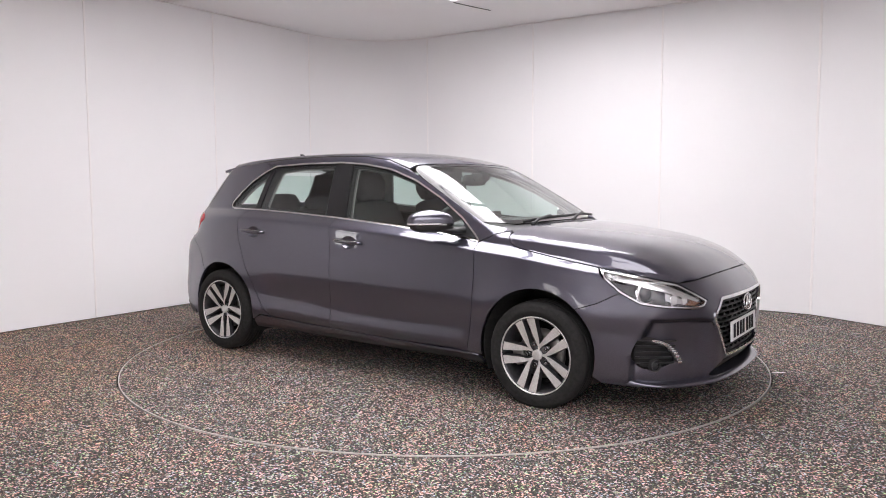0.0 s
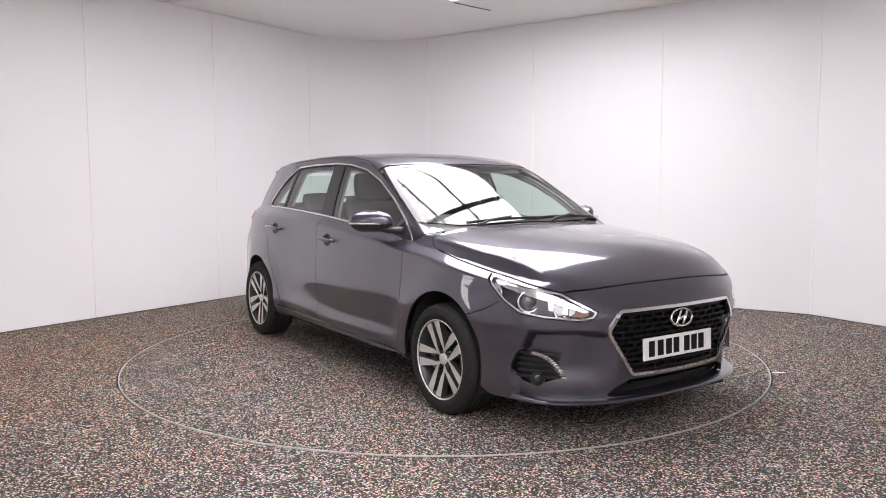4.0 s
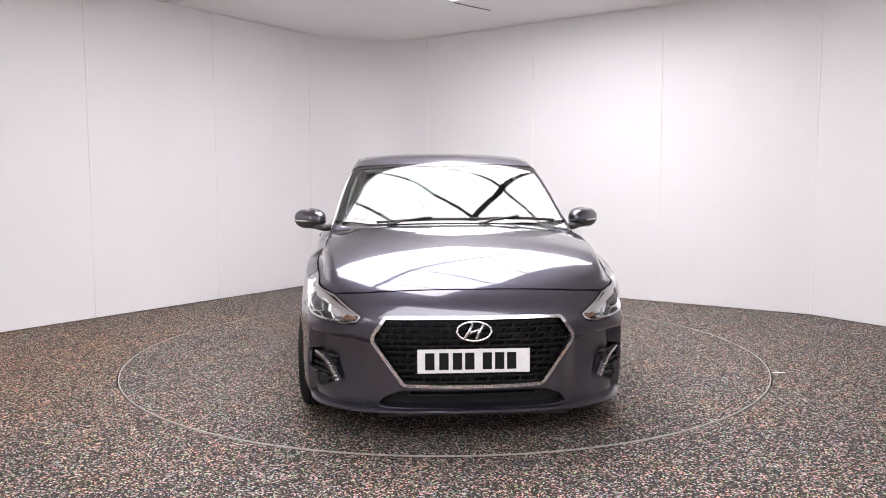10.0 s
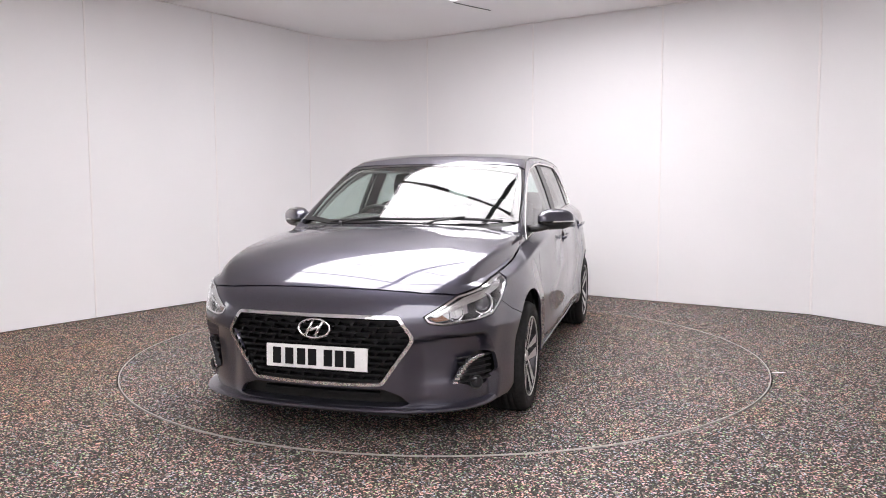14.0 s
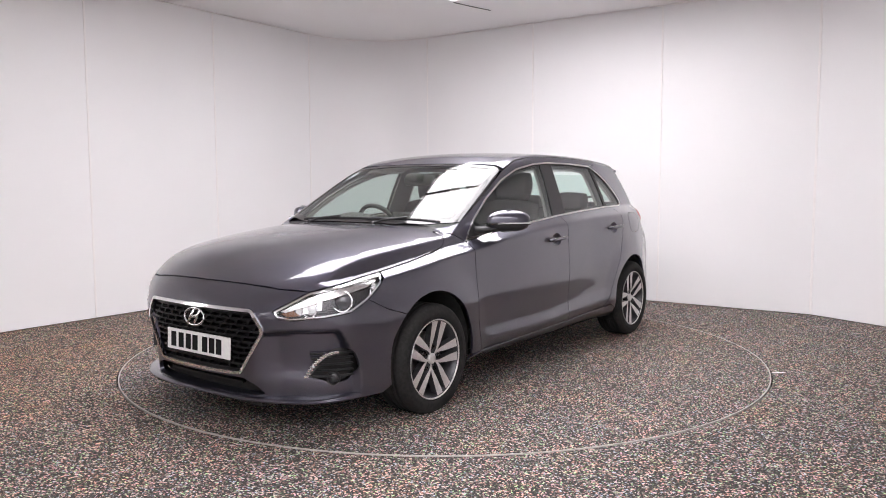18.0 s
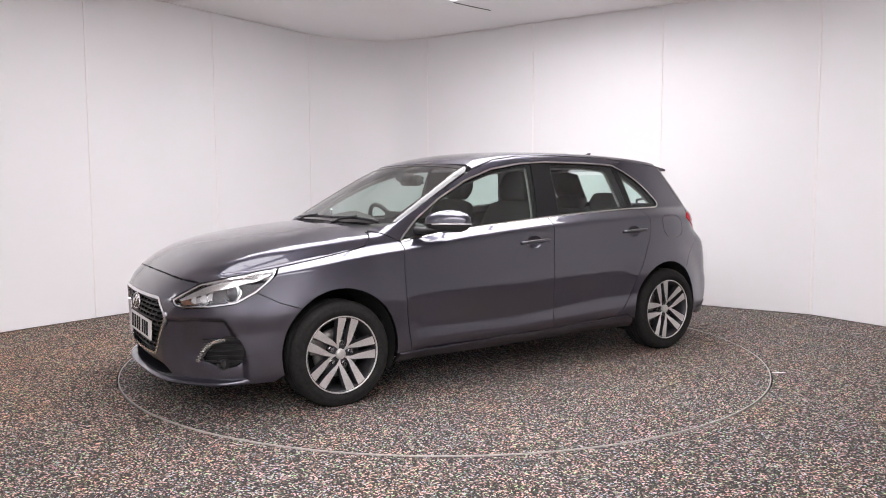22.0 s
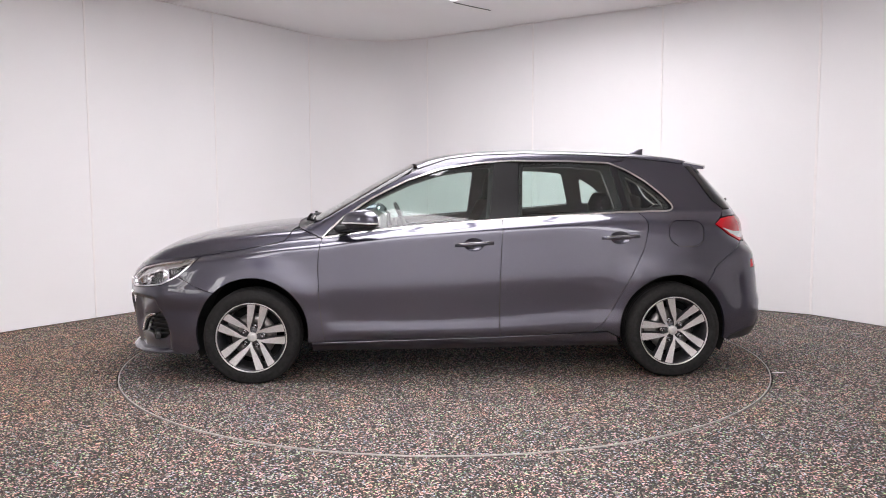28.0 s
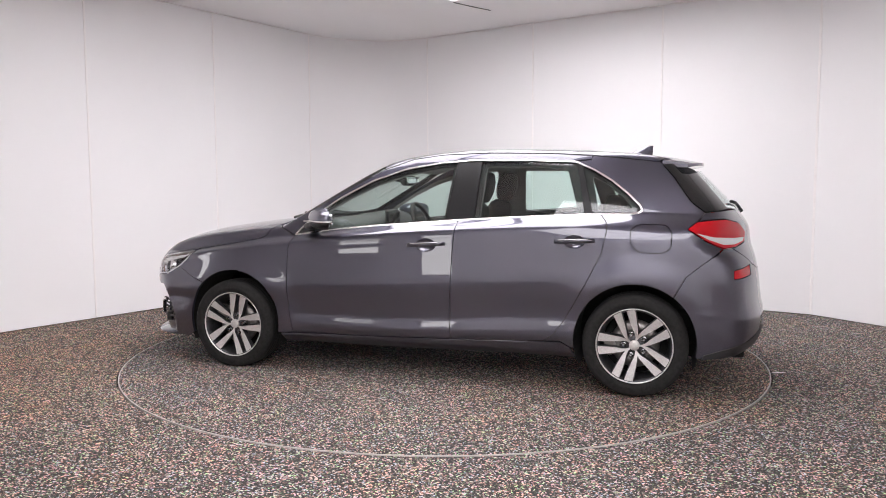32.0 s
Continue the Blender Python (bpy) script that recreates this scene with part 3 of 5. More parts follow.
def within(poly, q):
    """Which of the points q lie inside the outline."""
    px, py = np.array([p.x for p in poly]), np.array([p.y for p in poly])
    qx, qy = np.roll(px, -1), np.roll(py, -1)
    x, y = q[:, 0][:, None], q[:, 1][:, None]
    cross = (py > y) != (qy > y)
    xi = (qx - px) * (y - py) / np.where(qy == py, 1e-9, qy - py) + px
    return (np.sum(cross & (x < xi), 1) % 2) == 1


from mathutils.geometry import delaunay_2d_cdt


def skin(outline, how, step=0.03, holes=(), gap=0.0022, lift=0.0, rim=0.014, flip=False, fine=0.0, shape=None):
    """A panel of the car: fills the outline on the car's surface, with turned-in edges. Returns vertices, faces and normals."""
    asp = {"nose": 57.3, "tail": 57.3, "crown": 95.5}.get(how, 1.0)
    poly = inset(outline, gap, asp)
    hols = [inset(h, -gap, asp) for h in holes]
    loops = [poly] + hols
    pts, edges = [], []
    for lp in loops:
        o = len(pts)
        pts += [Vector((p.x / asp, p.y)) for p in lp]
        edges += [(o + i, o + (i + 1) % len(lp)) for i in range(len(lp))]
    edge_n = len(pts)
    arr = np.array([(p.x, p.y) for p in pts])
    (x0, y0), (x1, y1) = arr[:len(poly)].min(0), arr[:len(poly)].max(0)
    gx, gy = np.arange(x0 + step * 0.5, x1, step), np.arange(y0 + step * 0.5, y1, step)
    if len(gx) and len(gy):
        near = step * 0.4
        g = np.stack(np.meshgrid(gx, gy), -1).reshape(-1, 2)
        if how == "side" and step == 0.03:
            g, near = side_rows(x0, x1), 0.006
        sc = [[Vector((p.x / asp, p.y)) for p in lp] for lp in loops]
        ok = within(sc[0], g)
        for h in sc[1:]:
            ok &= ~within(h, g)
        g = g[ok]
        if len(g):
            dist = np.min(np.hypot(g[:, None, 0] - arr[None, :, 0], g[:, None, 1] - arr[None, :, 1]), 1)
            g = g[dist > (0.06 if fine else near)]
            pts += [Vector(q) for q in g]
    if fine:
        # closer points in the band along the edges, where the surface bends most
        for d in np.arange(fine, 0.058, fine):
            row = np.array([(p.x / asp, p.y) for p in inset(poly, float(d), asp)])
            row = row[within([Vector((p.x / asp, p.y)) for p in poly], row)]
            dist = np.min(np.hypot(row[:, None, 0] - arr[None, :, 0], row[:, None, 1] - arr[None, :, 1]), 1)
            pts += [Vector(q) for q in row[dist > d * 0.93]]
    vo, eo, fo, *_ = delaunay_2d_cdt(pts, edges, [], 0, 1e-6)
    q = np.array([(p.x, p.y) for p in vo])
    sc = [[Vector((p.x / asp, p.y)) for p in lp] for lp in loops]
    cen = np.array([q[list(t)].mean(0) for t in fo])
    ok = within(sc[0], cen)
    for h in sc[1:]:
        ok &= ~within(h, cen)
    faces = [tuple(t) for t, k in zip(fo, ok) if k]
    q2 = q.copy()
    q2[:, 0] *= asp
    p = project(q2, how)
    nr = normals(p)
    shaped = shape is not None
    if shaped:
        p = shape(p, nr)
    p = p + nr * lift
    # orientation
    t = np.array(faces)
    fn = np.cross(p[t[:, 1]] - p[t[:, 0]], p[t[:, 2]] - p[t[:, 0]])
    if np.sum(fn * nr[t[:, 0]]) < 0:
        faces = [f[::-1] for f in faces]
    if shaped:
        t = np.array(faces)
        fn = np.cross(p[t[:, 1]] - p[t[:, 0]], p[t[:, 2]] - p[t[:, 0]])
        acc = np.zeros_like(p)
        for k in range(3):
            np.add.at(acc, t[:, k], fn)
        nr = acc / np.maximum(np.linalg.norm(acc, axis=1, keepdims=True), 1e-12)
    if rim:
        count = {}
        for f in faces:
            for a, b in zip(f, f[1:] + f[:1]):
                count[(a, b)] = 1
        border = [(a, b) for a, b in count if (b, a) not in count]
        ids = sorted({a for e in border for a in e})
        back = {a: len(p) + i for i, a in enumerate(ids)}
        p = np.concatenate([p, p[ids] - nr[ids] * rim])
        nr = np.concatenate([nr, nr[ids]])
        n_top = len(faces)
        faces += [(b, a, back[a], back[b]) for a, b in border]
    else:
        n_top = len(faces)
    return p, faces, nr, n_top


def panel_mesh(name, data, mat, mirror=False):
    p, faces, nr, n_top = data
    p, nr = p.copy(), nr.copy()
    if mirror:
        p[:, 1] *= -1
        nr[:, 1] *= -1
        faces = [f[::-1] for f in faces]
    me = mesh_of(name, p, faces, mat, True)
    n_smooth = n_top
    me.polygons.foreach_set("use_smooth", [i < n_smooth for i in range(len(faces))])
    loops = []
    for i, f in enumerate(faces):
        if i < n_top:
            loops += [tuple(nr[a]) for a in f]
        else:
            loops += [(0, 0, 0)] * len(f)
    me.normals_split_custom_set(loops)
    return me


car = tagged(new("car"), "dark grey metallic five-door hatchback standing on the turntable", "car")


def both(name, data, mat, parent=None, label="", label_right=""):
    """A panel for the left side and its mirror image for the right."""
    a = part(name, panel_mesh(name, data, mat), None, parent[0] if isinstance(parent, tuple) else (parent or car), label)
    b = part(name, panel_mesh(name, data, mat, True), None, parent[1] if isinstance(parent, tuple) else (parent or car), label_right or label)
    return a, b


def single(name, data, mat, parent=None, label=""):
    return part(name, panel_mesh(name, data, mat), None, parent or car, label)


def mirrored(pts):
    """A full outline from its left half, given from the middle to the middle."""
    return list(pts) + [(x, -y, *r) for x, y, *r in reversed(pts) if abs(y) > 1e-6]


def nose_full(pts):
    return list(pts) + [(-a, z, *r) for a, z, *r in reversed(pts) if abs(a) > 1e-6]


def arc(cx, cz, r, a0, a1, n=14, squash=1.0):
    return [(cx + r * math.cos(math.radians(a0 + (a1 - a0) * i / n)), cz + r * squash * math.sin(math.radians(a0 + (a1 - a0) * i / n)), 0.0) for i in range(n + 1)]


# seams shared by neighbouring panels, from above down
BELT = [(x, float(BELT_Z(x))) for x in (0.893, 0.7, 0.5, 0.3, 0.0, -0.244)]
BELT_R = [(x, float(BELT_Z(x))) for x in (-0.244, -0.5, -0.8, -1.115)]
SEAM_F = [(0.893, 0.878), (0.908, 0.8), (0.912, 0.70), (0.908, 0.52), (0.893, 0.36), (0.872, 0.252)]
SEAM_M = [(-0.244, 0.993), (-0.228, 0.80), (-0.218, 0.55), (-0.216, 0.33), (-0.222, 0.264)]
SEAM_R = [(-1.115, 1.035), (-1.150, 1.0), (-1.160, 0.955), (-1.130, 0.815), (-1.043, 0.635), (-0.93, 0.43), (-0.86, 0.330), (-0.80, 0.288)]
ARCH_R = 0.348
AX, RX = WHEELS

# doors
front_door = rounded(BELT + SEAM_M[1:] + [(0.3, 0.252), (0.872, 0.242)] + SEAM_F[::-1][1:-1], 0.012)
rear_door = rounded([(x, z) for x, z in BELT_R] + SEAM_R[1:] + [(-0.5, 0.273), (-0.222, 0.264)] + SEAM_M[::-1][1:-1], 0.012)
DISH_F = [Vector((-0.058 + 0.062 * math.cos(a), 0.842 + 0.040 * math.sin(a))) for a in np.linspace(0, 2 * math.pi, 25)[:-1]]
DISH_R = [Vector((-0.975 + 0.060 * math.cos(a), 0.880 + 0.038 * math.sin(a))) for a in np.linspace(0, 2 * math.pi, 25)[:-1]]
FD, RD = skin(front_door, "side", holes=[DISH_F]), skin(rear_door, "side", holes=[DISH_R])
front_doors = both("front_door", FD, PAINT, None)
rear_doors = both("rear_door", RD, PAINT, None)

# sill under the doors
SILL_TOP = [(0.957, 0.236), (0.872, 0.239), (0.3, 0.249), (-0.222, 0.261), (-0.5, 0.270), (-0.80, 0.283)]
sill = rounded(SILL_TOP + [(-0.90, 0.290), (-0.955, 0.262), (-0.985, 0.190), (0.3, 0.172), (0.957, 0.172)], 0.006)
sills = both("side_sill", skin(sill, "side", lift=0.004), PAINT)
line = project([(x, z - 0.004) for x, z in SILL_TOP] , "side")
for side, keep in ((1, sills[0]), (-1, sills[1])):
    v, f = tube([(q[0], side * (q[1] + 0.001), q[2]) for q in line], 0.0045, 8)
    part("sill_edge", mesh_of("sill_edge", v, f, PAINT, True), None, keep, "rounded upper edge of the sill catching light")

def crown(points):
    """Crown coordinates of points on the surface."""
    return [(math.degrees(math.atan2(float(q[1]), float(q[2]) - CROWN)), float(q[0])) for q in points]


def crown_outline(half, radius, seg=5, step=0.03):
    """Rounded full outline from its left half in crown coordinates."""
    pts = list(half) + [(-a, x) for a, x in reversed(half) if abs(a) > 1e-6]
    return [Vector((p.x * 95.5, p.y)) for p in rounded([(a / 95.5, x) for a, x in pts], radius, seg, step)]


# lines shared by wing and bonnet, and by roof rail, windscreen and roof
def plan(line):
    """Plan points of a line that is given from the side."""
    p = project(line, "side")
    return [(float(q[0]), float(q[1])) for q in p]


def at_nose(x, y, z, *r):
    return (math.degrees(math.atan2(y, x - AXLE)), z, *r)


LAMP_TOP = [at_nose(1.99, 0.61, 0.702), at_nose(1.875, 0.71, 0.736), at_nose(1.765, 0.742, 0.757), flank(1.645, 0.774)]
LAMP_REAR = [at_nose(1.678, 0.785, 0.722), at_nose(1.787, 0.806, 0.650)]
lamp_rear = [(float(q[0]), float(q[2])) for q in project(LAMP_REAR, "nose")]
WING_TOP = [(1.645, 0.774), (1.535, 0.792), (1.42, 0.811), (1.263, 0.838), (1.17, 0.854), (1.132, 0.865), (1.108, 0.885), (1.090, 0.912), (1.080, 0.932)]
RAIL_TOP = [(1.04, 0.945), (0.9, 0.992), (0.65, 1.124), (0.42, 1.248), (0.29, 1.314), (0.10, 1.378), (-0.1, 1.404), (-0.4, 1.413), (-0.8, 1.404), (-1.05, 1.388), (-1.30, 1.362), (-1.435, 1.345)]
# front wing
wing = rounded([(0.893, 0.878)] + SEAM_F[1:] + [(0.872, 0.242), (0.957, 0.239)] + arc(AX - 0.005, WHEEL_Z, 0.345, 190, 47, 18) +
               [(1.672, 0.592)] + lamp_rear[::-1] + WING_TOP + [(1.05, 0.945), (1.0, 0.93)], 0.006)
both("front_wing", skin(wing, "side"), PAINT)

# rear quarter with the roof's side
quarter = rounded([(-1.115, 1.035)] + SEAM_R[1:] + [(-0.80, 0.286), (-0.90, 0.293), (-0.95, 0.262)] + arc(RX + 0.003, WHEEL_Z, 0.345, -8, 128, 20) +
                  [(-1.60, 0.69), (-1.74, 0.80), (-1.80, 0.846), (-1.70, 0.890), (-1.601, 0.96), (-1.649, 0.996), (-1.675, 1.02), (-1.70, 1.05), (-1.62, 1.11), (-1.575, 1.17),
                   (-1.525, 1.25), (-1.445, 1.345), (-1.30, 1.362), (-1.05, 1.388), (-1.05, 1.365), (-0.95, 1.352), (-1.06, 1.305), (-1.17, 1.24), (-1.27, 1.16), (-1.345, 1.085), (-1.352, 1.055), (-1.31, 1.040)], 0.012)
FLAP = rounded([(-1.290, 0.875), (-1.292, 0.958, 0.03), (-1.335, 0.985, 0.03), (-1.486, 0.982, 0.03), (-1.520, 0.946, 0.03), (-1.516, 0.850, 0.03), (-1.470, 0.822, 0.03), (-1.340, 0.825, 0.03)], 0.03, 6, 0.02)
part("rear_quarter", panel_mesh("rear_quarter", skin(quarter, "side", holes=[FLAP]), PAINT), None, car)
part("rear_quarter", panel_mesh("rear_quarter", skin(quarter, "side"), PAINT, True), None, car)
single("fuel_flap", skin(FLAP, "side"), PAINT, None, "rounded fuel filler flap")

# roof side rail from the mirror to the rear glass
rail = rounded(RAIL_TOP[:10] + [(-1.05, 1.365), (-0.95, 1.352),
                (-0.66, 1.364), (-0.31, 1.366), (-0.1, 1.352), (0.14, 1.314), (0.36, 1.240), (0.58, 1.130), (0.76, 1.01), (0.86, 0.925), (0.893, 0.880), (1.0, 0.931), (1.05, 0.946)], 0.006, 5, 0.012)
rail_crown = [Vector(q) for q in crown(project([(q.x, q.y) for q in rail], "side"))]
both("roof_rail", skin(rail_crown, "crown", 0.012), PAINT)

# side glass
F_GLASS = [(0.865, 0.905), (0.76, 1.005), (0.575, 1.125), (0.355, 1.234), (0.14, 1.306), (-0.1, 1.345), (-0.205, 1.352), (-0.16, 0.997), (0.3, 0.962), (0.6, 0.933)]
R_GLASS = [(-0.365, 1.355), (-0.66, 1.355), (-0.95, 1.340), (-0.965, 1.33), (-1.02, 1.048), (-0.64, 1.026), (-0.345, 1.007)]
Q_GLASS = [(-1.0, 1.318), (-1.06, 1.29), (-1.16, 1.232), (-1.26, 1.150), (-1.325, 1.08), (-1.325, 1.06), (-1.30, 1.050), (-1.065, 1.048)]
fg = both("window_glass", skin(rounded(F_GLASS, 0.012), "side", 0.05, lift=-0.010, rim=0.003), DOOR_GLASS, front_doors, "clear side window glass")
rg = both("window_glass", skin(rounded(R_GLASS, 0.02), "side", 0.05, lift=-0.010, rim=0.003), DOOR_GLASS, rear_doors, "clear side window glass")
qg = both("quarter_glass", skin(rounded(Q_GLASS, 0.02), "side", 0.04, lift=-0.008, rim=0.003), DOOR_GLASS, None, "small dark three-cornered rear side glass")
for o in (*fg, *rg, *qg):
    o.visible_shadow = False
B_PILLAR = [(-0.205, 1.358), (-0.365, 1.358), (-0.345, 1.003), (-0.16, 0.993)]
both("door_pillar", skin(rounded(B_PILLAR, 0.004), "side", 0.05, lift=-0.004), SATIN_BLACK, None, "black pillar between the door windows")
C_PILLAR = [(-0.955, 1.345), (-1.0, 1.325), (-1.062, 1.05), (-1.02, 1.046)]
both("window_divider", skin(rounded(C_PILLAR, 0.004), "side", 0.05, lift=-0.006), SATIN_BLACK, rear_doors)

# bright line round the side windows
trim_line = [(0.893, 0.884), (0.86, 0.922), (0.76, 1.013), (0.58, 1.133), (0.36, 1.243), (0.14, 1.317), (-0.1, 1.355), (-0.31, 1.369), (-0.66, 1.366), (-0.95, 1.353), (-1.065, 1.303), (-1.172, 1.238),
             (-1.272, 1.157), (-1.340, 1.088), (-1.350, 1.062), (-1.33, 1.046), (-1.30, 1.042), (-1.0, 1.036), (-0.64, 1.019), (-0.244, 0.996), (0.3, 0.955), (0.6, 0.926), (0.80, 0.897)]
trim_outer = rounded([(x, z) for x, z in trim_line], 0.01)
trim_data = skin(inset(trim_outer, -0.0045), "side", 0.08, holes=[inset(trim_outer, 0.006)], gap=0.0, lift=0.0015, rim=0.010)
both("window_trim", trim_data, SATIN, None, "bright metal line round the side windows")

# bonnet
bonnet_front = project([tuple(nose(y, z)[0]) for y, z in ((0, 0.728), (0.2, 0.727), (0.35, 0.722), (0.5, 0.712))] + LAMP_TOP[:-1], "nose")
bonnet_half = crown(bonnet_front) + crown(project(WING_TOP, "side")) + crown(project([(1.06, 0.58), (1.085, 0.3), (1.095, 0.0)], "top"))
single("bonnet", skin(crown_outline(bonnet_half, 0.01, 5, 0.02), "crown", 0.018, fine=0.006), PAINT)
# windscreen and its black edge
edge = plan(RAIL_TOP)
screen_half = [(1.02, 0.0), (1.01, 0.3), (0.985, 0.5), (0.945, edge[0][1] - 0.055)] + [(x, y - 0.012) for x, y in edge[1:4]] + [(0.325, edge[4][1] - 0.02), (0.335, 0.3), (0.345, 0.0)]
screen_out = crown_outline(crown(project(screen_half, "top")), 0.03, 5, 0.015)
ws = single("windscreen", skin(screen_out, "crown", 0.016, lift=-0.004, rim=0.004), SCREEN_GLASS, None, "clear curved windscreen mirroring the ceiling light")
ws.visible_shadow = False
single("windscreen_edge", skin(inset(screen_out, -0.012, 95.5), "crown", 0.012, holes=[inset(screen_out, 0.026, 95.5)], gap=0.0, lift=-0.0025, rim=0.006), GLOSS_BLACK, None, "black border round the windscreen")
# roof
roof_half = [(0.335, 0.0), (0.325, 0.3), (0.305, edge[4][1])] + edge[5:] + [(-1.52, 0.50), (-1.54, 0.3), (-1.545, 0.0)]
roof_points = crown(project(roof_half[:2], "top")) + crown(project(RAIL_TOP[4:], "side")) + crown(project(roof_half[-3:], "top"))
single("roof", skin(crown_outline(roof_points, 0.01), "crown", 0.03), PAINT)

# black strips in the roof's two gutters
gutter = project([(x, z + 0.002) for x, z in RAIL_TOP[4:-1]], "side")
for side in (1, -1):
    v, f = tube([(q[0], side * (q[1] + 0.0), q[2] - 0.001) for q in gutter], 0.0038, 8)
    part("roof_gutter_strip", mesh_of("roof_gutter_strip", v, f, SATIN_BLACK, True), None, car, "black strip in the roof gutter")

# ---------------------------------------------------------------- the nose
def outline_nose(pts, radius=0.02, seg=5, step=0.03):
    """Rounds an outline given in degrees and metres."""
    o = rounded([(a / 57.3, z, *r) for a, z, *r in pts], radius, seg, step)
    return [Vector((p.x * 57.3, p.y)) for p in o]


def ny(y, z, *r):
    a, zz = nose(y, z)[0]
    return (float(a), float(zz), *r)


LAMP = outline_nose([at_nose(2.125, 0.499, 0.612), *LAMP_TOP[:-1], (*LAMP_TOP[-1], 0.004), *LAMP_REAR, at_nose(1.889, 0.782, 0.597), at_nose(1.995, 0.704, 0.580), at_nose(2.098, 0.579, 0.568), at_nose(2.125, 0.525, 0.580)], 0.012)
arch_f = [flank(x, z) for x, z, _ in arc(AX - 0.005, WHEEL_Z, 0.345, 47, -17, 8)]
bumper_half = [ny(0, 0.728), ny(0.2, 0.727), ny(0.35, 0.722), ny(0.5, 0.712), LAMP_TOP[0], at_nose(2.125, 0.499, 0.612), at_nose(2.125, 0.525, 0.580), at_nose(2.098, 0.579, 0.568),
               at_nose(1.995, 0.704, 0.580), at_nose(1.889, 0.782, 0.597), LAMP_REAR[1], flank(1.672, 0.592)] + arch_f + [flank(1.70, 0.165), at_nose(1.92, 0.722, 0.158), at_nose(2.15, 0.45, 0.158), ny(0.2, 0.160), ny(0, 0.160)]
GRILLE = nose_full([ny(0, 0.612), ny(0.2, 0.613), ny(0.405, 0.612, 0.015), ny(0.476, 0.512, 0.03), ny(0.325, 0.292, 0.02), ny(0.15, 0.286), ny(0, 0.285)])
GRILLE_O = outline_nose(GRILLE, 0.01)
INTAKE_O = outline_nose(nose_full([ny(0, 0.268), ny(0.33, 0.270), ny(0.405, 0.240), ny(0.445, 0.196), ny(0.30, 0.188), ny(0, 0.186)]), 0.010)
FOG = [at_nose(2.055, 0.642, 0.288), at_nose(2.019, 0.694, 0.385), at_nose(1.942, 0.751, 0.418), at_nose(1.875, 0.778, 0.415), at_nose(1.845, 0.788, 0.350), at_nose(1.845, 0.788, 0.300), at_nose(1.885, 0.774, 0.258), at_nose(1.956, 0.735, 0.246)]
FOG_O = outline_nose(FOG, 0.02)
FOG_R = [Vector((-p.x, p.y)) for p in FOG_O][::-1]
SCULPT = [Vector((a / 57.3, z)) for a, z in (ny(0.44, 0.50), at_nose(2.09, 0.60, 0.520), at_nose(1.942, 0.755, 0.517), at_nose(1.866, 0.778, 0.387), at_nose(1.826, 0.789, 0.300),
                                             at_nose(1.87, 0.76, 0.222), at_nose(2.03, 0.66, 0.212), at_nose(2.15, 0.46, 0.215), ny(0.34, 0.25), ny(0.30, 0.30))]


def outline_distance(poly, q):
    """Distance of points from an outline's edges."""
    best = np.full(len(q), 9.0)
    for i in range(len(poly)):
        a, b = np.array(poly[i - 1]), np.array(poly[i])
        d = b - a
        t = np.clip(((q - a) @ d) / (d @ d), 0, 1)
        best = np.minimum(best, np.linalg.norm(q - (a + t[:, None] * d), axis=1))
    return best


def bumper_shape(p, nr):
    """Hollows the bumper's corners inside a crease."""
    a = np.abs(np.arctan2(p[:, 1], p[:, 0] - AXLE))
    q = np.stack([a, np.maximum(p[:, 2], 0.31)], -1)
    deep = np.where(within(SCULPT, q), smooth_step(0.0, 0.017, outline_distance(SCULPT, q)), 0.0)
    deep = deep * smooth_step(0.36, 0.50, a)
    return p - nr * (deep * (0.036 + 0.020 * smooth_step(0.20, 0.36, p[:, 2])))[:, None]


single("front_bumper", skin(outline_nose(nose_full(bumper_half), 0.004), "nose", 0.014, holes=[GRILLE_O, INTAKE_O, FOG_O, FOG_R], shape=bumper_shape, rim=0.02), PAINT)


def splitter():
    """Thin lip swept along the bumper's lower edge, turned up at its ends."""
    prof = [(-0.07, 0.190), (0.004, 0.183), (0.018, 0.177), (0.024, 0.170), (0.022, 0.164), (0.010, 0.159), (-0.07, 0.157)]
    verts, faces, k = [], [], len(prof)
    angles = np.linspace(-53, 53, 107)
    for a in angles:
        q = project([(a, 0.20)], "nose")[0]
        m = normals(q[None])[0]
        n = Vector((m[0], m[1])).normalized()
        end = float(smooth_step(36, 53, abs(a)))
        for out, z in prof:
            o = out * (1 - end) - 0.012 * end if out > 0 else out
            verts.append((q[0] + n.x * o, q[1] + n.y * o, z + 0.008 * end))
    for i in range(len(angles) - 1):
        for j in range(k - 1):
            a = i * k + j
            faces.append((a, a + k, a + k + 1, a + 1))
    me = mesh_of("front_splitter", verts, faces, PAINT, True)
    me.set_sharp_from_angle(angle=radians(50))
    part("front_splitter", me, None, car, "thin lip along the lower edge of the bumper")


splitter()
# dark wall behind the openings
back_half = [ny(0, 0.70), ny(0.45, 0.66), ny(0.62, 0.5), at_nose(1.80, 0.80, 0.5), at_nose(1.75, 0.80, 0.2), ny(0.5, 0.17), ny(0, 0.17)]
single("radiator_shroud", skin(outline_nose(nose_full(back_half), 0.01), "nose", 0.06, lift=-0.075, rim=0.0), SHADOW_BLACK, None, "black shroud behind the grille")

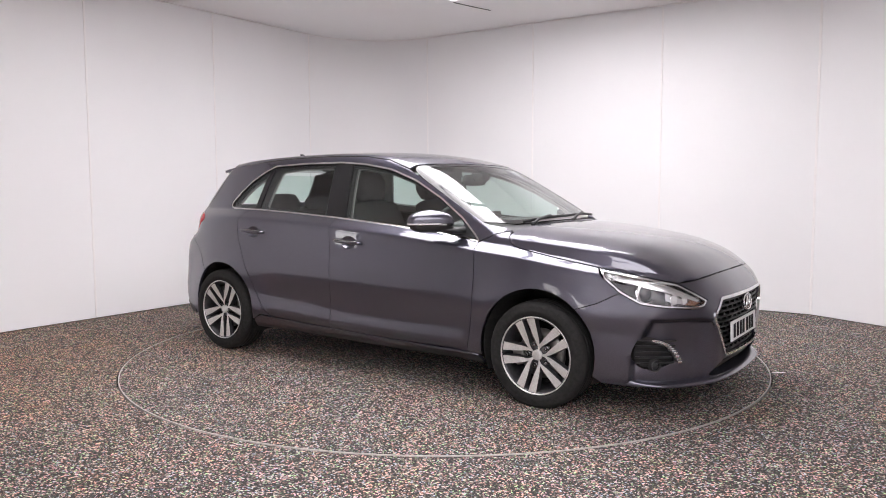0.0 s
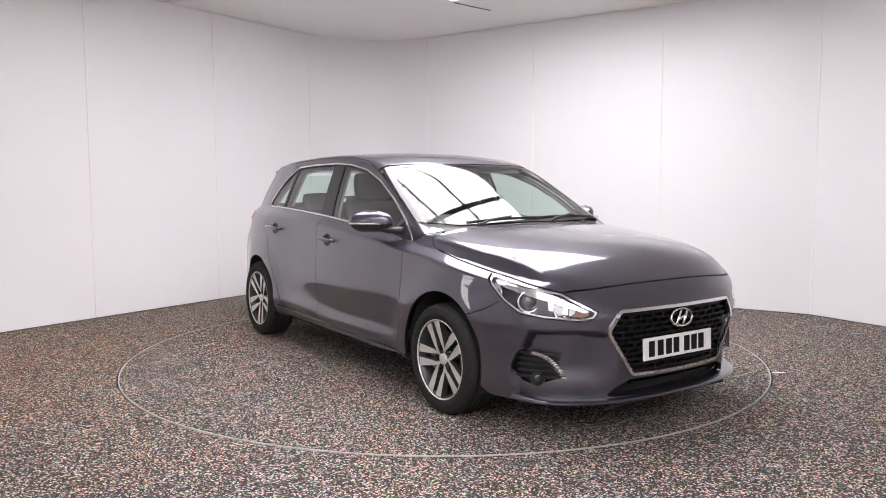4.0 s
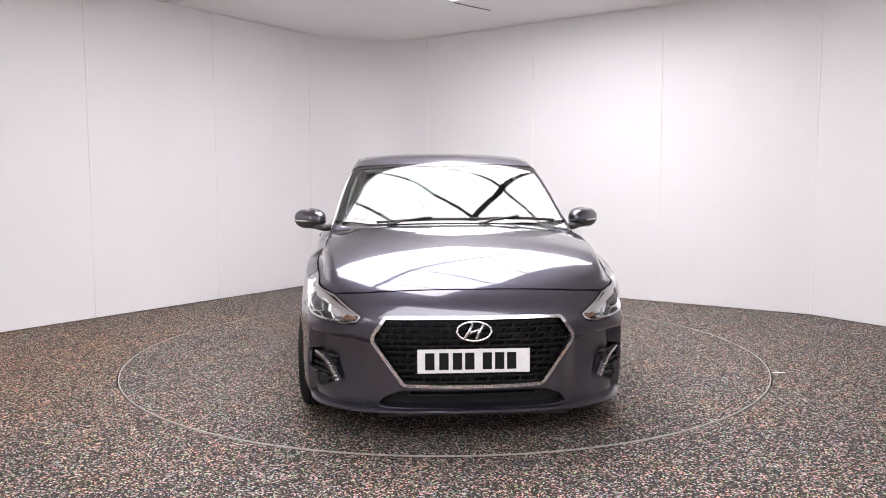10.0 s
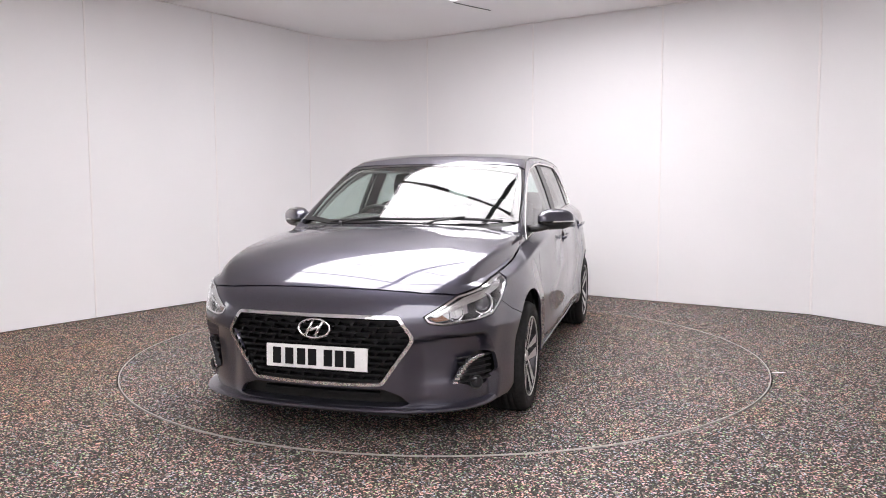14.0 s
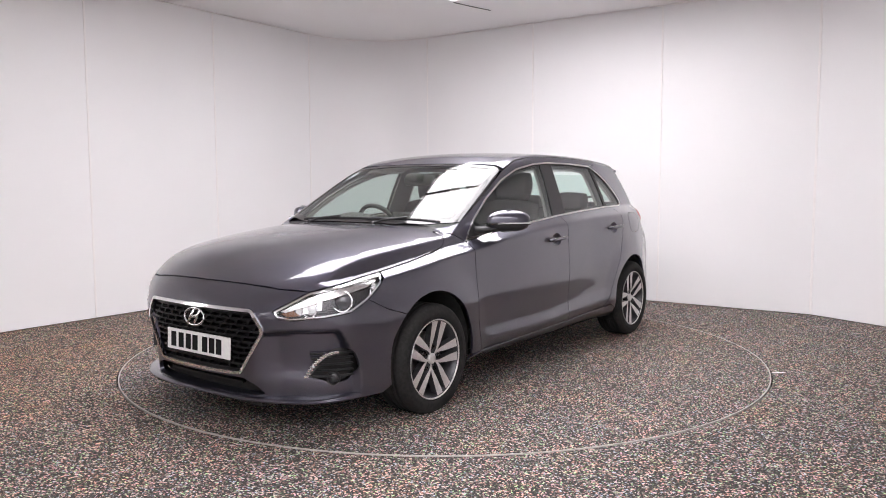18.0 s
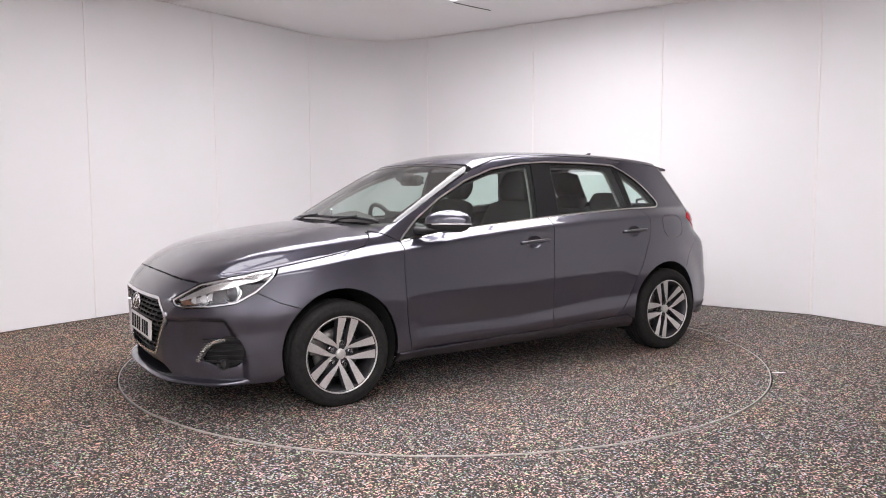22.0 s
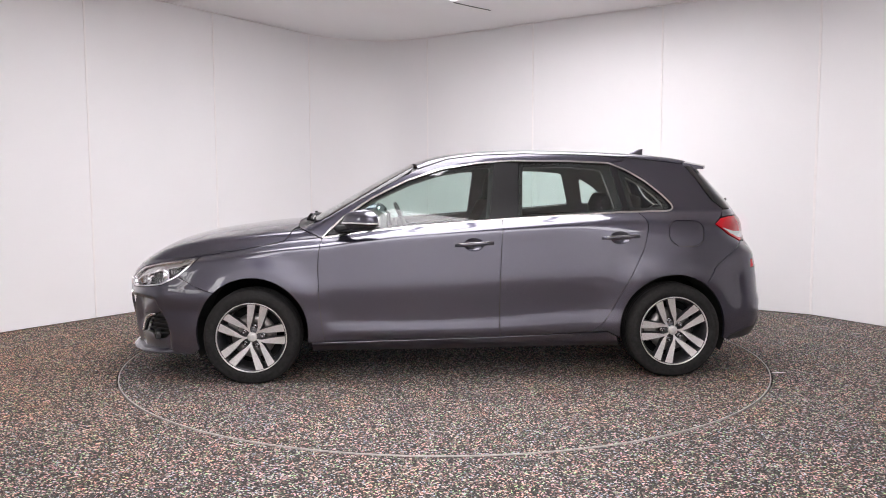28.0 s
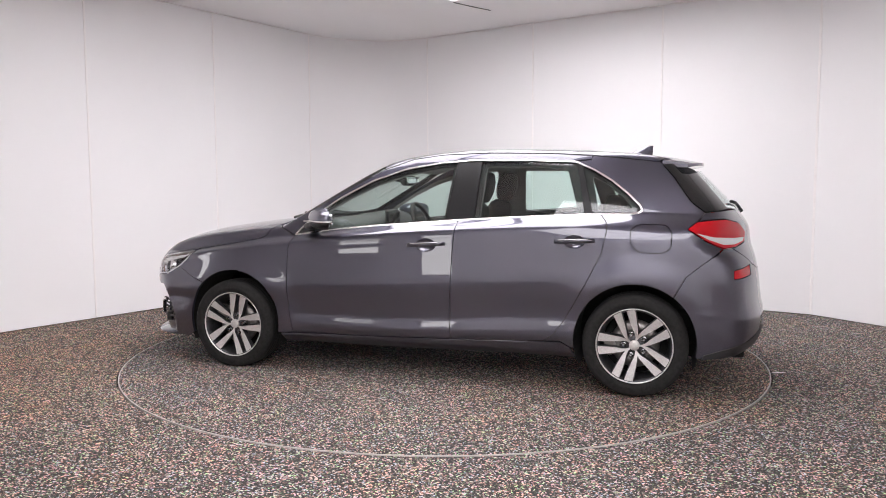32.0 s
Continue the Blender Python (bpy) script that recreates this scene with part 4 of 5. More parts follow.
# grille: bright frame, slats with staggered uprights
grille = part("grille", panel_mesh("grille", skin(inset(GRILLE_O, 0.004, 57.3), "nose", 0.05, lift=-0.050, rim=0.0), GRILLE_BLACK), None, car, "black honeycomb radiator grille")
frame_data = skin(inset(GRILLE_O, -0.004, 57.3), "nose", 0.05, holes=[inset(GRILLE_O, 0.011, 57.3)], gap=0.0, lift=0.007, rim=0.014)
part("grille_frame", panel_mesh("grille_frame", frame_data, CHROME), None, grille, "polished chrome grille surround")


def grille_width(z):
    return np.interp(z, [0.285, 0.512, 0.612], [0.318, 0.470, 0.402]) - 0.018


def slat(z, lift, uprights, height=0.006, next_z=None):
    """One bar across the grille with the short uprights that stand on it."""
    w = float(grille_width(z))
    ys = np.linspace(-w, w, 25)
    p = project([tuple(v) for v in nose(ys, np.full(len(ys), z))], "nose")
    n = normals(p)
    verts, faces = [], []
    for q, m in zip(p, n):
        for dz in (-height, height):
            for dn in (0.0, -0.03):
                verts.append(tuple(q + m * (lift + dn) + np.array((0, 0, dz))))
    for i in range(len(ys) - 1):
        a, b = i * 4, i * 4 + 4
        faces += [(a, b, b + 2, a + 2), (a + 2, b + 2, b + 3, a + 3), (a + 1, a + 3, b + 3, b + 1), (a, a + 1, b + 1, b)]
    if next_z:
        for y in uprights:
            if abs(y) > min(w, float(grille_width(next_z))) - 0.01:
                continue
            q = project([tuple(v) for v in nose([y - 0.006, y + 0.006, y + 0.02, y + 0.008], [z, z, next_z, next_z])], "nose")
            m = normals(q)
            o = len(verts)
            verts += [tuple(a) for a in q + m * (lift - 0.003)] + [tuple(a) for a in q + m * (lift - 0.03)]
            faces += [(o, o + 1, o + 2, o + 3), (o, o + 4, o + 5, o + 1), (o + 1, o + 5, o + 6, o + 2), (o + 2, o + 6, o + 7, o + 3), (o + 3, o + 7, o + 4, o)]
    return mesh_of("slat", verts, faces, GRILLE_BLACK)


zs = [0.305 + 0.0285 * i for i in range(11)]
for i, z in enumerate(zs):
    ups = [(-0.46 + 0.075 * k + (0.0375 if i % 2 else 0)) for k in range(14)]
    part("slat", slat(z, -0.016, ups, 0.0045, zs[i + 1] if i < 10 else None), None, grille)
part("intake_slat", slat(0.235, -0.03, [], 0.006), None, grille)

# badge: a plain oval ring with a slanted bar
badge = new("badge")
badge.parent = car
badge.matrix_basis = Matrix.Translation((2.222, 0.0, 0.548)) @ Matrix.Rotation(radians(-7), 4, "Y")
v, f = tube([(0.0, 0.079 * math.cos(a), 0.044 * math.sin(a)) for a in np.linspace(0, 2 * math.pi, 41)[:-1]], 0.0065, 8, True)
part("badge_ring", mesh_of("badge_ring", v, f, CHROME, True), None, badge)
for y0, y1 in ((-0.006, -0.044), (0.044, 0.006)):
    v, f = tube([(0.0, y0, 0.035), (0.002, (y0 + y1) / 2, 0.0), (0.0, y1, -0.035)], 0.008, 8, False, 1.2)
    part("badge_bar", mesh_of("badge_bar", v, f, CHROME, True), None, badge)
v, f = tube([(0.0, -0.026, -0.010), (0.003, 0.0, -0.001), (0.0, 0.026, 0.010)], 0.0075, 8, False)
part("badge_bar", mesh_of("badge_bar", v, f, CHROME, True), None, badge)

# number plate with bars in place of its characters
plate = part("number_plate", box(0.009, 0.52, 0.111, 0.004, 2), PLATE_WHITE, car, "white number plate with dark characters", m=Matrix.Translation((2.205, 0.0, 0.4075)) @ Matrix.Rotation(radians(-2), 4, "Y"))
for y in (-0.203, -0.138, -0.076, -0.019, 0.062, 0.119, 0.175):
    part("character_bar", box(0.0016, 0.043, 0.078, 0.0, 1, (0.0052, y, 0.0)), PLATE_BLACK, plate)
for y in (0.236, -0.240):
    part("screw_cap", box(0.003, 0.012, 0.012, 0.001, 1, (0.0055, y, 0.004)), PLATE_WHITE, plate)


# headlamps
def mirror_mesh(me, name):
    m2 = me.copy()
    m2.name = name
    for vert in m2.vertices:
        vert.co.y *= -1
    m2.flip_normals()
    return m2


def twin(name, verts, faces, mat, parents, label="", smooth=True, m=None):
    """A part for the left-hand parent and its mirror image for the right-hand one."""
    me = mesh_of(name, verts, faces, mat, smooth)
    if m is not None:
        me.transform(m)
    me2 = mirror_mesh(me, name)
    return part(name, me, None, parents[0], label), part(name, me2, None, parents[1], label)


def facing(p, n):
    """Pose at p whose y axis points along n."""
    n = Vector(n).normalized()
    return Matrix.Translation(p) @ n.to_track_quat("Y", "Z").to_matrix().to_4x4()


LAMP_IN = inset(LAMP, 0.006, 57.3)
lamps = both("headlamp", skin(LAMP, "nose", 0.03, lift=-0.055, rim=0.0), LAMP_GREY, None, "clear headlamp with chrome reflectors")
cover = both("lamp_cover", skin(LAMP, "nose", 0.025, lift=0.001, rim=0.004), LENS_GLASS, lamps, "clear lamp cover")
for o in cover:
    o.visible_shadow = False
both("lamp_bezel", skin(LAMP, "nose", 0.02, holes=[inset(LAMP, 0.014, 57.3)], gap=0.003, lift=-0.003, rim=0.045), CHROME, lamps, "bright rim inside the lamp")
brow = outline_nose([at_nose(1.640, 0.737, 0.772), at_nose(1.741, 0.721, 0.757), at_nose(1.865, 0.705, 0.727), at_nose(1.965, 0.642, 0.699), at_nose(2.10, 0.52, 0.616), at_nose(2.085, 0.545, 0.605), at_nose(1.96, 0.67, 0.662), at_nose(1.865, 0.74, 0.686), at_nose(1.75, 0.77, 0.710)], 0.006)
both("lamp_brow", skin(brow, "nose", 0.03, lift=-0.018, rim=0.03), SATIN, lamps, "bright strip along the lamp's upper edge")
for (x, y, z), r, mat in (((1.925, 0.745, 0.652), 0.046, CHROME), ((2.045, 0.640, 0.618), 0.034, CHROME)):
    n = normals(np.array([[x, y, z]]))[0] * 0.5 + np.array((0.75, 0.15, 0))
    pm = facing(Vector((x, y, z)) - Vector(n).normalized() * 0.042, n)
    v, f = lathe([(r * 1.12, -0.02), (r * 1.18, 0.012), (r * 1.08, 0.018), (r * 0.98, 0.008), (r * 0.9, -0.012)], 32)
    twin("reflector_ring", v, f, mat, lamps, "chrome ring", True, pm)
    v, f = lathe([(r * 0.95, -0.006), (r * 0.85, 0.008), (r * 0.6, 0.018), (r * 0.3, 0.023), (0.0005, 0.025)], 32)
    twin("lens", v, f, CLEAR_LENS if r < 0.04 else material("projector_lens", (0.06, 0.06, 0.07), 0.03, 0.0, Coat_Weight=1.0), lamps, "", True, pm)
amber = outline_nose([at_nose(2.118, 0.525, 0.603), at_nose(2.075, 0.575, 0.625), at_nose(2.055, 0.615, 0.590), at_nose(2.10, 0.56, 0.582)], 0.008)
both("indicator_bulb", skin(amber, "nose", 0.02, lift=-0.03, rim=0.02), AMBER, lamps, "amber turn signal")
for k in range(4):
    x0 = at_nose(2.01 + 0.02 * k, 0.69 - 0.028 * k, 0.640 - 0.008 * k)
    seg = outline_nose([(x0[0] - 0.9, x0[1] - 0.028), (x0[0] + 0.9, x0[1] - 0.024), (x0[0] + 0.9, x0[1] + 0.030), (x0[0] - 0.9, x0[1] + 0.024)], 0.003)
    both("reflector_facet", skin(seg, "nose", 0.05, lift=-0.04, rim=0.01), CLEAR_LENS if k % 2 else CHROME, lamps)

# fog lamp pockets
pockets = both("fog_pocket", skin(FOG_O, "nose", 0.04, lift=-0.065, rim=0.0), BLACK, None, "black slatted fog lamp pocket")
for z in (0.285, 0.315, 0.345, 0.375, 0.400):
    pts = []
    for k in range(10):
        a0, a1 = (43.0 if z < 0.3 else 44.0 - (z - 0.3) * 14), 47.8
        pts.append((a0 - 6.5 + (a1 - a0 + 6.5) * k / 9, z))
    p = project(pts, "nose")
    nn = normals(p)
    v, f = tube([tuple(q) for q in p - nn * 0.034], 0.005, 6, False, 2.2)
    twin("pocket_slat", v, f, BLACK, pockets, "", False)
DRL = outline_nose([at_nose(2.066, 0.630, 0.286), at_nose(2.046, 0.664, 0.350), at_nose(2.008, 0.703, 0.404), at_nose(1.943, 0.752, 0.418), at_nose(1.945, 0.749, 0.397), at_nose(2.000, 0.711, 0.376), at_nose(2.028, 0.680, 0.328), at_nose(2.046, 0.652, 0.286)], 0.008)
drl = both("day_lamp", skin(DRL, "nose", 0.02, lift=-0.010, rim=0.02), LAMP_GREY, pockets, "dark curved day running lamp strip")
for k in range(13):
    t = k / 12
    a = np.array(at_nose(2.056, 0.641, 0.292)) * (1 - t) ** 2 + np.array(at_nose(2.035, 0.69, 0.40)) * 2 * t * (1 - t) + np.array(at_nose(1.952, 0.745, 0.408)) * t * t
    p = project([tuple(a)], "nose")[0]
    n = normals(p[None])[0]
    bm = box(0.024, 0.006, 0.013, 0.002, 1)
    bmesh.ops.transform(bm, matrix=facing(Vector(p + n * -0.009), n), verts=bm.verts)
    bv, bf = [tuple(v.co) for v in bm.verts], [[v.index for v in q.verts] for q in bm.faces]
    bm.free()
    twin("lamp_cell", bv, bf, CHROME, drl, "", False)
pm = facing(Vector((1.958, 0.716, 0.276)), (0.85, 0.45, 0))
v, f = lathe([(0.034, -0.03), (0.034, -0.004), (0.031, 0.001), (0.028, -0.002), (0.026, -0.012)], 28)
twin("fog_lamp_ring", v, f, BLACK, pockets, "", True, pm)
v, f = lathe([(0.027, -0.010), (0.02, -0.005), (0.0005, -0.002)], 28)
twin("fog_lamp", v, f, FOG_GLASS, pockets, "small round fog lamp", True, pm)

# ---------------------------------------------------------------- the tail
def at_tail(x, y, z, *r):
    return (math.degrees(math.atan2(y, TAIL - x)), z, *r)


arch_r = [flank_tail(x, z) for x, z, _ in arc(RX + 0.003, WHEEL_Z, 0.345, 128, 192, 8)]
rear_half = [rear_at(0, 0.70), rear_at(0.4, 0.71), rear_at(0.54, 0.745), rear_at(0.60, 0.79), rear_at(0.66, 0.842), flank_tail(-1.80, 0.846), flank_tail(-1.74, 0.80), flank_tail(-1.60, 0.69)] + arch_r + \
            [flank_tail(-1.68, 0.225), flank_tail(-1.80, 0.240), rear_at(0.6, 0.275), rear_at(0.3, 0.285), rear_at(0, 0.285)]
REFLECTOR = outline_nose([flank_tail(-1.86, 0.676), flank_tail(-1.86, 0.728), rear_at(0.585, 0.748), rear_at(0.60, 0.690)], 0.008)
single("rear_bumper", skin(outline_nose(nose_full(rear_half), 0.004), "tail", 0.025, holes=[REFLECTOR, [Vector((-p.x, p.y)) for p in REFLECTOR][::-1]], rim=0.02), PAINT)
both("rear_reflector", skin(REFLECTOR, "tail", 0.03, lift=-0.003), RED_LENS, None, "small red reflector in the rear bumper")
valance = [rear_at(0, 0.385), rear_at(0.45, 0.38), rear_at(0.60, 0.345), flank_tail(-1.83, 0.285), flank_tail(-1.70, 0.248), flank_tail(-1.69, 0.218), flank_tail(-1.80, 0.228), rear_at(0.6, 0.262), rear_at(0.3, 0.27), rear_at(0, 0.27)]
single("rear_valance", skin(outline_nose(nose_full(valance), 0.01), "tail", 0.04, lift=0.006, rim=0.03), BLACK, None, "black plastic strip under the rear bumper")
TAIL_O = outline_nose([flank_tail(-1.601, 0.960), flank_tail(-1.649, 0.996), flank_tail(-1.72, 1.006), rear_at(0.62, 1.008), rear_at(0.50, 0.985), rear_at(0.44, 0.93), rear_at(0.47, 0.876),
                       rear_at(0.63, 0.848), flank_tail(-1.80, 0.848), flank_tail(-1.705, 0.890)], 0.012)
tails = both("tail_lamp", skin(TAIL_O, "tail", 0.02, lift=0.003), RED_LENS, None, "glossy red wrap-round tail lamp")
white = outline_nose([flank_tail(-1.650, 0.936), flank_tail(-1.74, 0.912), rear_at(0.62, 0.902), rear_at(0.48, 0.900), rear_at(0.50, 0.880), rear_at(0.62, 0.864), flank_tail(-1.80, 0.866), flank_tail(-1.718, 0.898)], 0.006)
both("reversing_lamp", skin(white, "tail", 0.02, gap=0.0, lift=0.0045, rim=0.003), CLEAR_LENS, tails, "clear white lower band of the lamp")
gate_half = [rear_at(0, 1.055), rear_at(0.5, 1.060), flank_tail(-1.70, 1.050), flank_tail(-1.675, 1.02), flank_tail(-1.665, 1.003), flank_tail(-1.72, 1.010), rear_at(0.62, 1.012), rear_at(0.50, 0.989), rear_at(0.435, 0.93),
             rear_at(0.47, 0.872), rear_at(0.655, 0.844), rear_at(0.60, 0.79), rear_at(0.54, 0.748), rear_at(0.4, 0.714), rear_at(0, 0.704)]
gate = single("tailgate", skin(outline_nose(nose_full(gate_half), 0.006), "tail", 0.03), PAINT)
glass_half = [rear_at(0, 1.060), rear_at(0.50, 1.070), rear_at(0.44, 1.295), rear_at(0, 1.305)]
rgl = part("rear_window", panel_mesh("rear_window", skin(outline_nose(nose_full(glass_half), 0.03), "tail", 0.05, lift=-0.004, rim=0.003), DOOR_GLASS), None, gate, "sloping tailgate glass")
rgl.visible_shadow = False
plate_half = [rear_at(0.495, 1.066), flank_tail(-1.70, 1.052), flank_tail(-1.623, 1.112), flank_tail(-1.578, 1.172), flank_tail(-1.528, 1.25), flank_tail(-1.455, 1.335), at_tail(-1.55, 0.55, 1.34), rear_at(0.42, 1.30)]
both("tailgate_wing", skin(outline_nose(plate_half, 0.01), "tail", 0.03), GLOSS_BLACK, gate, "gloss black panel beside the rear glass")


def spoiler():
    xs, ys = np.linspace(-1.455, -1.70, 8), np.linspace(-0.598, 0.598, 27)
    nx, nv = len(xs), len(ys)
    verts, faces = [], []
    for s in (0, 1):
        for i, x in enumerate(xs):
            for y in ys:
                t = i / (nx - 1)
                xx = x + 0.10 * (abs(y) / 0.598) ** 4 * t
                z = float(SCREEN_Z(xx + 0.17 * y * y)) - 0.055 * y * y - 0.05 * y ** 4 - 0.022 * (abs(y) / 0.598) ** 6
                verts.append((xx, y, z + 0.004 - s * (0.045 - 0.028 * t)))
    n = nx * nv
    for i in range(nx - 1):
        for j in range(nv - 1):
            a = i * nv + j
            faces += [(a, a + 1, a + nv + 1, a + nv), (n + a, n + a + nv, n + a + nv + 1, n + a + 1)]
    for j in range(nv - 1):
        a = (nx - 1) * nv + j
        faces += [(a, a + 1, n + a + 1, n + a), (j, n + j, n + j + 1, j + 1)]
    for i in range(nx - 1):
        a, b = i * nv, i * nv + nv - 1
        faces += [(a, a + nv, n + a + nv, n + a), (b, n + b, n + b + nv, b + nv)]
    me = mesh_of("roof_spoiler", verts, faces, PAINT, True)
    me.set_sharp_from_angle(angle=radians(40))
    part("roof_spoiler", me, None, gate, "body-coloured spoiler over the rear glass")


spoiler()
wp = project([rear_at(y, z) for y, z in ((0.0, 1.03), (0.02, 1.07), (0.2, 1.09), (0.36, 1.10))], "tail")
v, f = tube([tuple(q) for q in wp + normals(wp) * 0.012], 0.010, 8)
part("rear_wiper", mesh_of("rear_wiper", v, f, BLACK, True), None, gate, "black rear wiper")

# aerial fin
def fin():
    verts, faces, n = [], [], 12
    for k in range(7):
        t = k / 6
        x0, x1, w = -1.185 - 0.165 * t, -1.375 - 0.004 * t, 0.024 * (1 - t) + 0.003
        for i in range(n):
            a = 2 * math.pi * i / n
            verts.append(((x0 + x1) / 2 + (x0 - x1) / 2 * math.cos(a), w * math.sin(a), 1.403 + 0.068 * t))
    for k in range(6):
        for i in range(n):
            a, b = k * n + i, k * n + (i + 1) % n
            faces.append((a, b, b + n, a + n))
    faces.append(tuple(range(6 * n, 7 * n)))
    part("roof_aerial", mesh_of("roof_aerial", verts, faces, PAINT, True), None, car, "small shark-fin aerial on the roof")


fin()

# ---------------------------------------------------------------- door furniture
def dish(c, rx, rz, ring, doors):
    """Hollow behind a door handle."""
    def hollow(p, nr):
        q = np.clip(1 - ((p[:, 0] - c[0]) / rx) ** 2 - ((p[:, 2] - c[1]) / rz) ** 2, 0, 1)
        return p - nr * (0.022 * np.sqrt(q))[:, None]
    both("handle_hollow", skin(ring, "side", 0.012, gap=-0.001, rim=0.0, shape=hollow), PAINT, doors)


dish((-0.058, 0.842), 0.062, 0.040, DISH_F, front_doors)
dish((-0.975, 0.880), 0.060, 0.038, DISH_R, rear_doors)


def handle(x0, z0, x1, z1, doors):
    pts = project([(x0 + (x1 - x0) * t, z0 + (z1 - z0) * t) for t in np.linspace(0, 1, 13)], "side")
    nn = normals(pts)
    out = 0.030 * np.minimum(1, np.sin(np.linspace(0.12, math.pi - 0.12, 13)) * 2.2) ** 0.6 + 0.002
    verts, faces, n = [], [], 10
    for p, m, o, t in zip(pts, nn, out, np.linspace(0, 1, 13)):
        c = p + m * o
        h = 0.0135 * (0.75 + 0.25 * math.sin(math.pi * t))
        for j in range(n):
            a = 2 * math.pi * j / n
            verts.append(tuple(c + m * 0.010 * math.cos(a) + np.array((0, 0, h * math.sin(a)))))
    for i in range(12):
        for j in range(n):
            a, b = i * n + j, i * n + (j + 1) % n
            faces.append((a, b, b + n, a + n))
    faces += [tuple(range(n))[::-1], tuple(range(12 * n, 13 * n))]
    hs = twin("door_handle", verts, faces, PAINT, doors, "body-coloured handle with a bright strip")
    v, f = tube([tuple(p + m * (o + 0.0085) + np.array((0, 0, 0.0085))) for p, m, o in list(zip(pts, nn, out))[1:-1]], 0.0032, 6)
    twin("handle_strip", v, f, DARK_CHROME, hs, "bright strip")


handle(0.062, 0.839, -0.179, 0.851, front_doors)
handle(-0.86, 0.878, -1.094, 0.888, rear_doors)


def bean(cx, cy, cz, ax, ay, az, z_lo, z_hi, grow=0.0, nu=32, nv=14, x_cut=-0.72):
    """A slice of the mirror housing between two heights (as parts of its half height), open at the back."""
    verts, faces = [], []
    for k in range(nv + 1):
        s = z_lo + (z_hi - z_lo) * k / nv
        rr = max(1 - abs(s) ** 2.6, 0.0) ** (1 / 2.2)
        for i in range(nu):
            a = 2 * math.pi * i / nu
            c, sn = math.cos(a), math.sin(a)
            x = max((abs(c) ** 0.85) * (1 if c > 0 else -1), x_cut)
            y = (abs(sn) ** 0.8) * (1 if sn > 0 else -1)
            dy = (ay + grow) * y * rr
            verts.append((cx + (ax + grow) * x * (0.35 + 0.65 * rr) - (0.42 + 0.45 * max(x, 0.0)) * dy, cy + dy, cz + (az + grow) * s * (0.98 - 0.03 * y - 0.12 * max(x, 0))))
    for k in range(nv):
        for i in range(nu):
            a, b = k * nu + i, k * nu + (i + 1) % nu
            faces.append((a, b, b + nu, a + nu))
    faces += [tuple(range(nu))[::-1], tuple(range(nv * nu, (nv + 1) * nu))]
    return verts, faces


mirrors = []
for sgn in (1, -1):
    e = new("door_mirror")
    e.parent = front_doors[0 if sgn > 0 else 1]
    mirrors.append(e)
mirrors = tuple(mirrors)
MC = (0.628, 0.902, 0.994)
v, f = bean(*MC, 0.086, 0.106, 0.071, -0.12, 1.0)
twin("mirror_cap", v, f, PAINT, mirrors, "body-coloured mirror cap")
v, f = bean(*MC, 0.086, 0.106, 0.071, -0.96, -0.30, -0.004)
twin("mirror_underside", v, f, BLACK, mirrors, "black mirror underside")
v, f = bean(*MC, 0.086, 0.106, 0.071, -0.32, -0.10, 0.001, nv=4)
twin("mirror_indicator", v, f, GLOSS_BLACK, mirrors)
v, f = bean(*MC, 0.086, 0.106, 0.071, -0.22, -0.09, 0.0035, nv=3)
v = [(p[0], max(p[1], MC[1] + 0.0), p[2]) for p in v]
twin("indicator_strip", v, f, CLEAR_LENS, mirrors, "clear side turn signal strip")
bm = box(0.005, 0.135, 0.070, 0.02, 3, (MC[0] - 0.055, MC[1] - 0.002, MC[2] + 0.002))
bv, bf = [(q.co.x - 0.42 * (q.co.y - MC[1]), q.co.y, q.co.z) for q in bm.verts], [[w.index for w in q.verts] for q in bm.faces]
bm.free()
twin("mirror_glass", bv, bf, MIRROR_GLASS, mirrors, "mirror glass", False)
v, f = tube([(0.79, 0.762, 0.945), (0.755, 0.80, 0.944), (0.71, 0.835, 0.950), (0.66, 0.87, 0.960)], 0.022, 10, False, 1.7)
twin("mirror_foot", v, f, BLACK, mirrors, "black mirror foot")

# corner cover of the front door window
corner = rounded([(0.862, 0.905), (0.775, 0.992), (0.755, 0.91)], 0.008)
both("mirror_corner", skin(corner, "side", 0.03, gap=0.0, lift=-0.003), BLACK, front_doors)

# wipers and scuttle
scuttle = rounded(mirrored([(1.10, 0.0), (1.09, 0.3), (1.065, 0.55), (1.035, 0.69), (0.955, 0.69), (0.985, 0.5), (1.01, 0.3), (1.018, 0.0)]), 0.01)
single("scuttle", skin(scuttle, "top", 0.05, lift=-0.012, rim=0.02), BLACK, None, "black plastic scuttle below the windscreen")


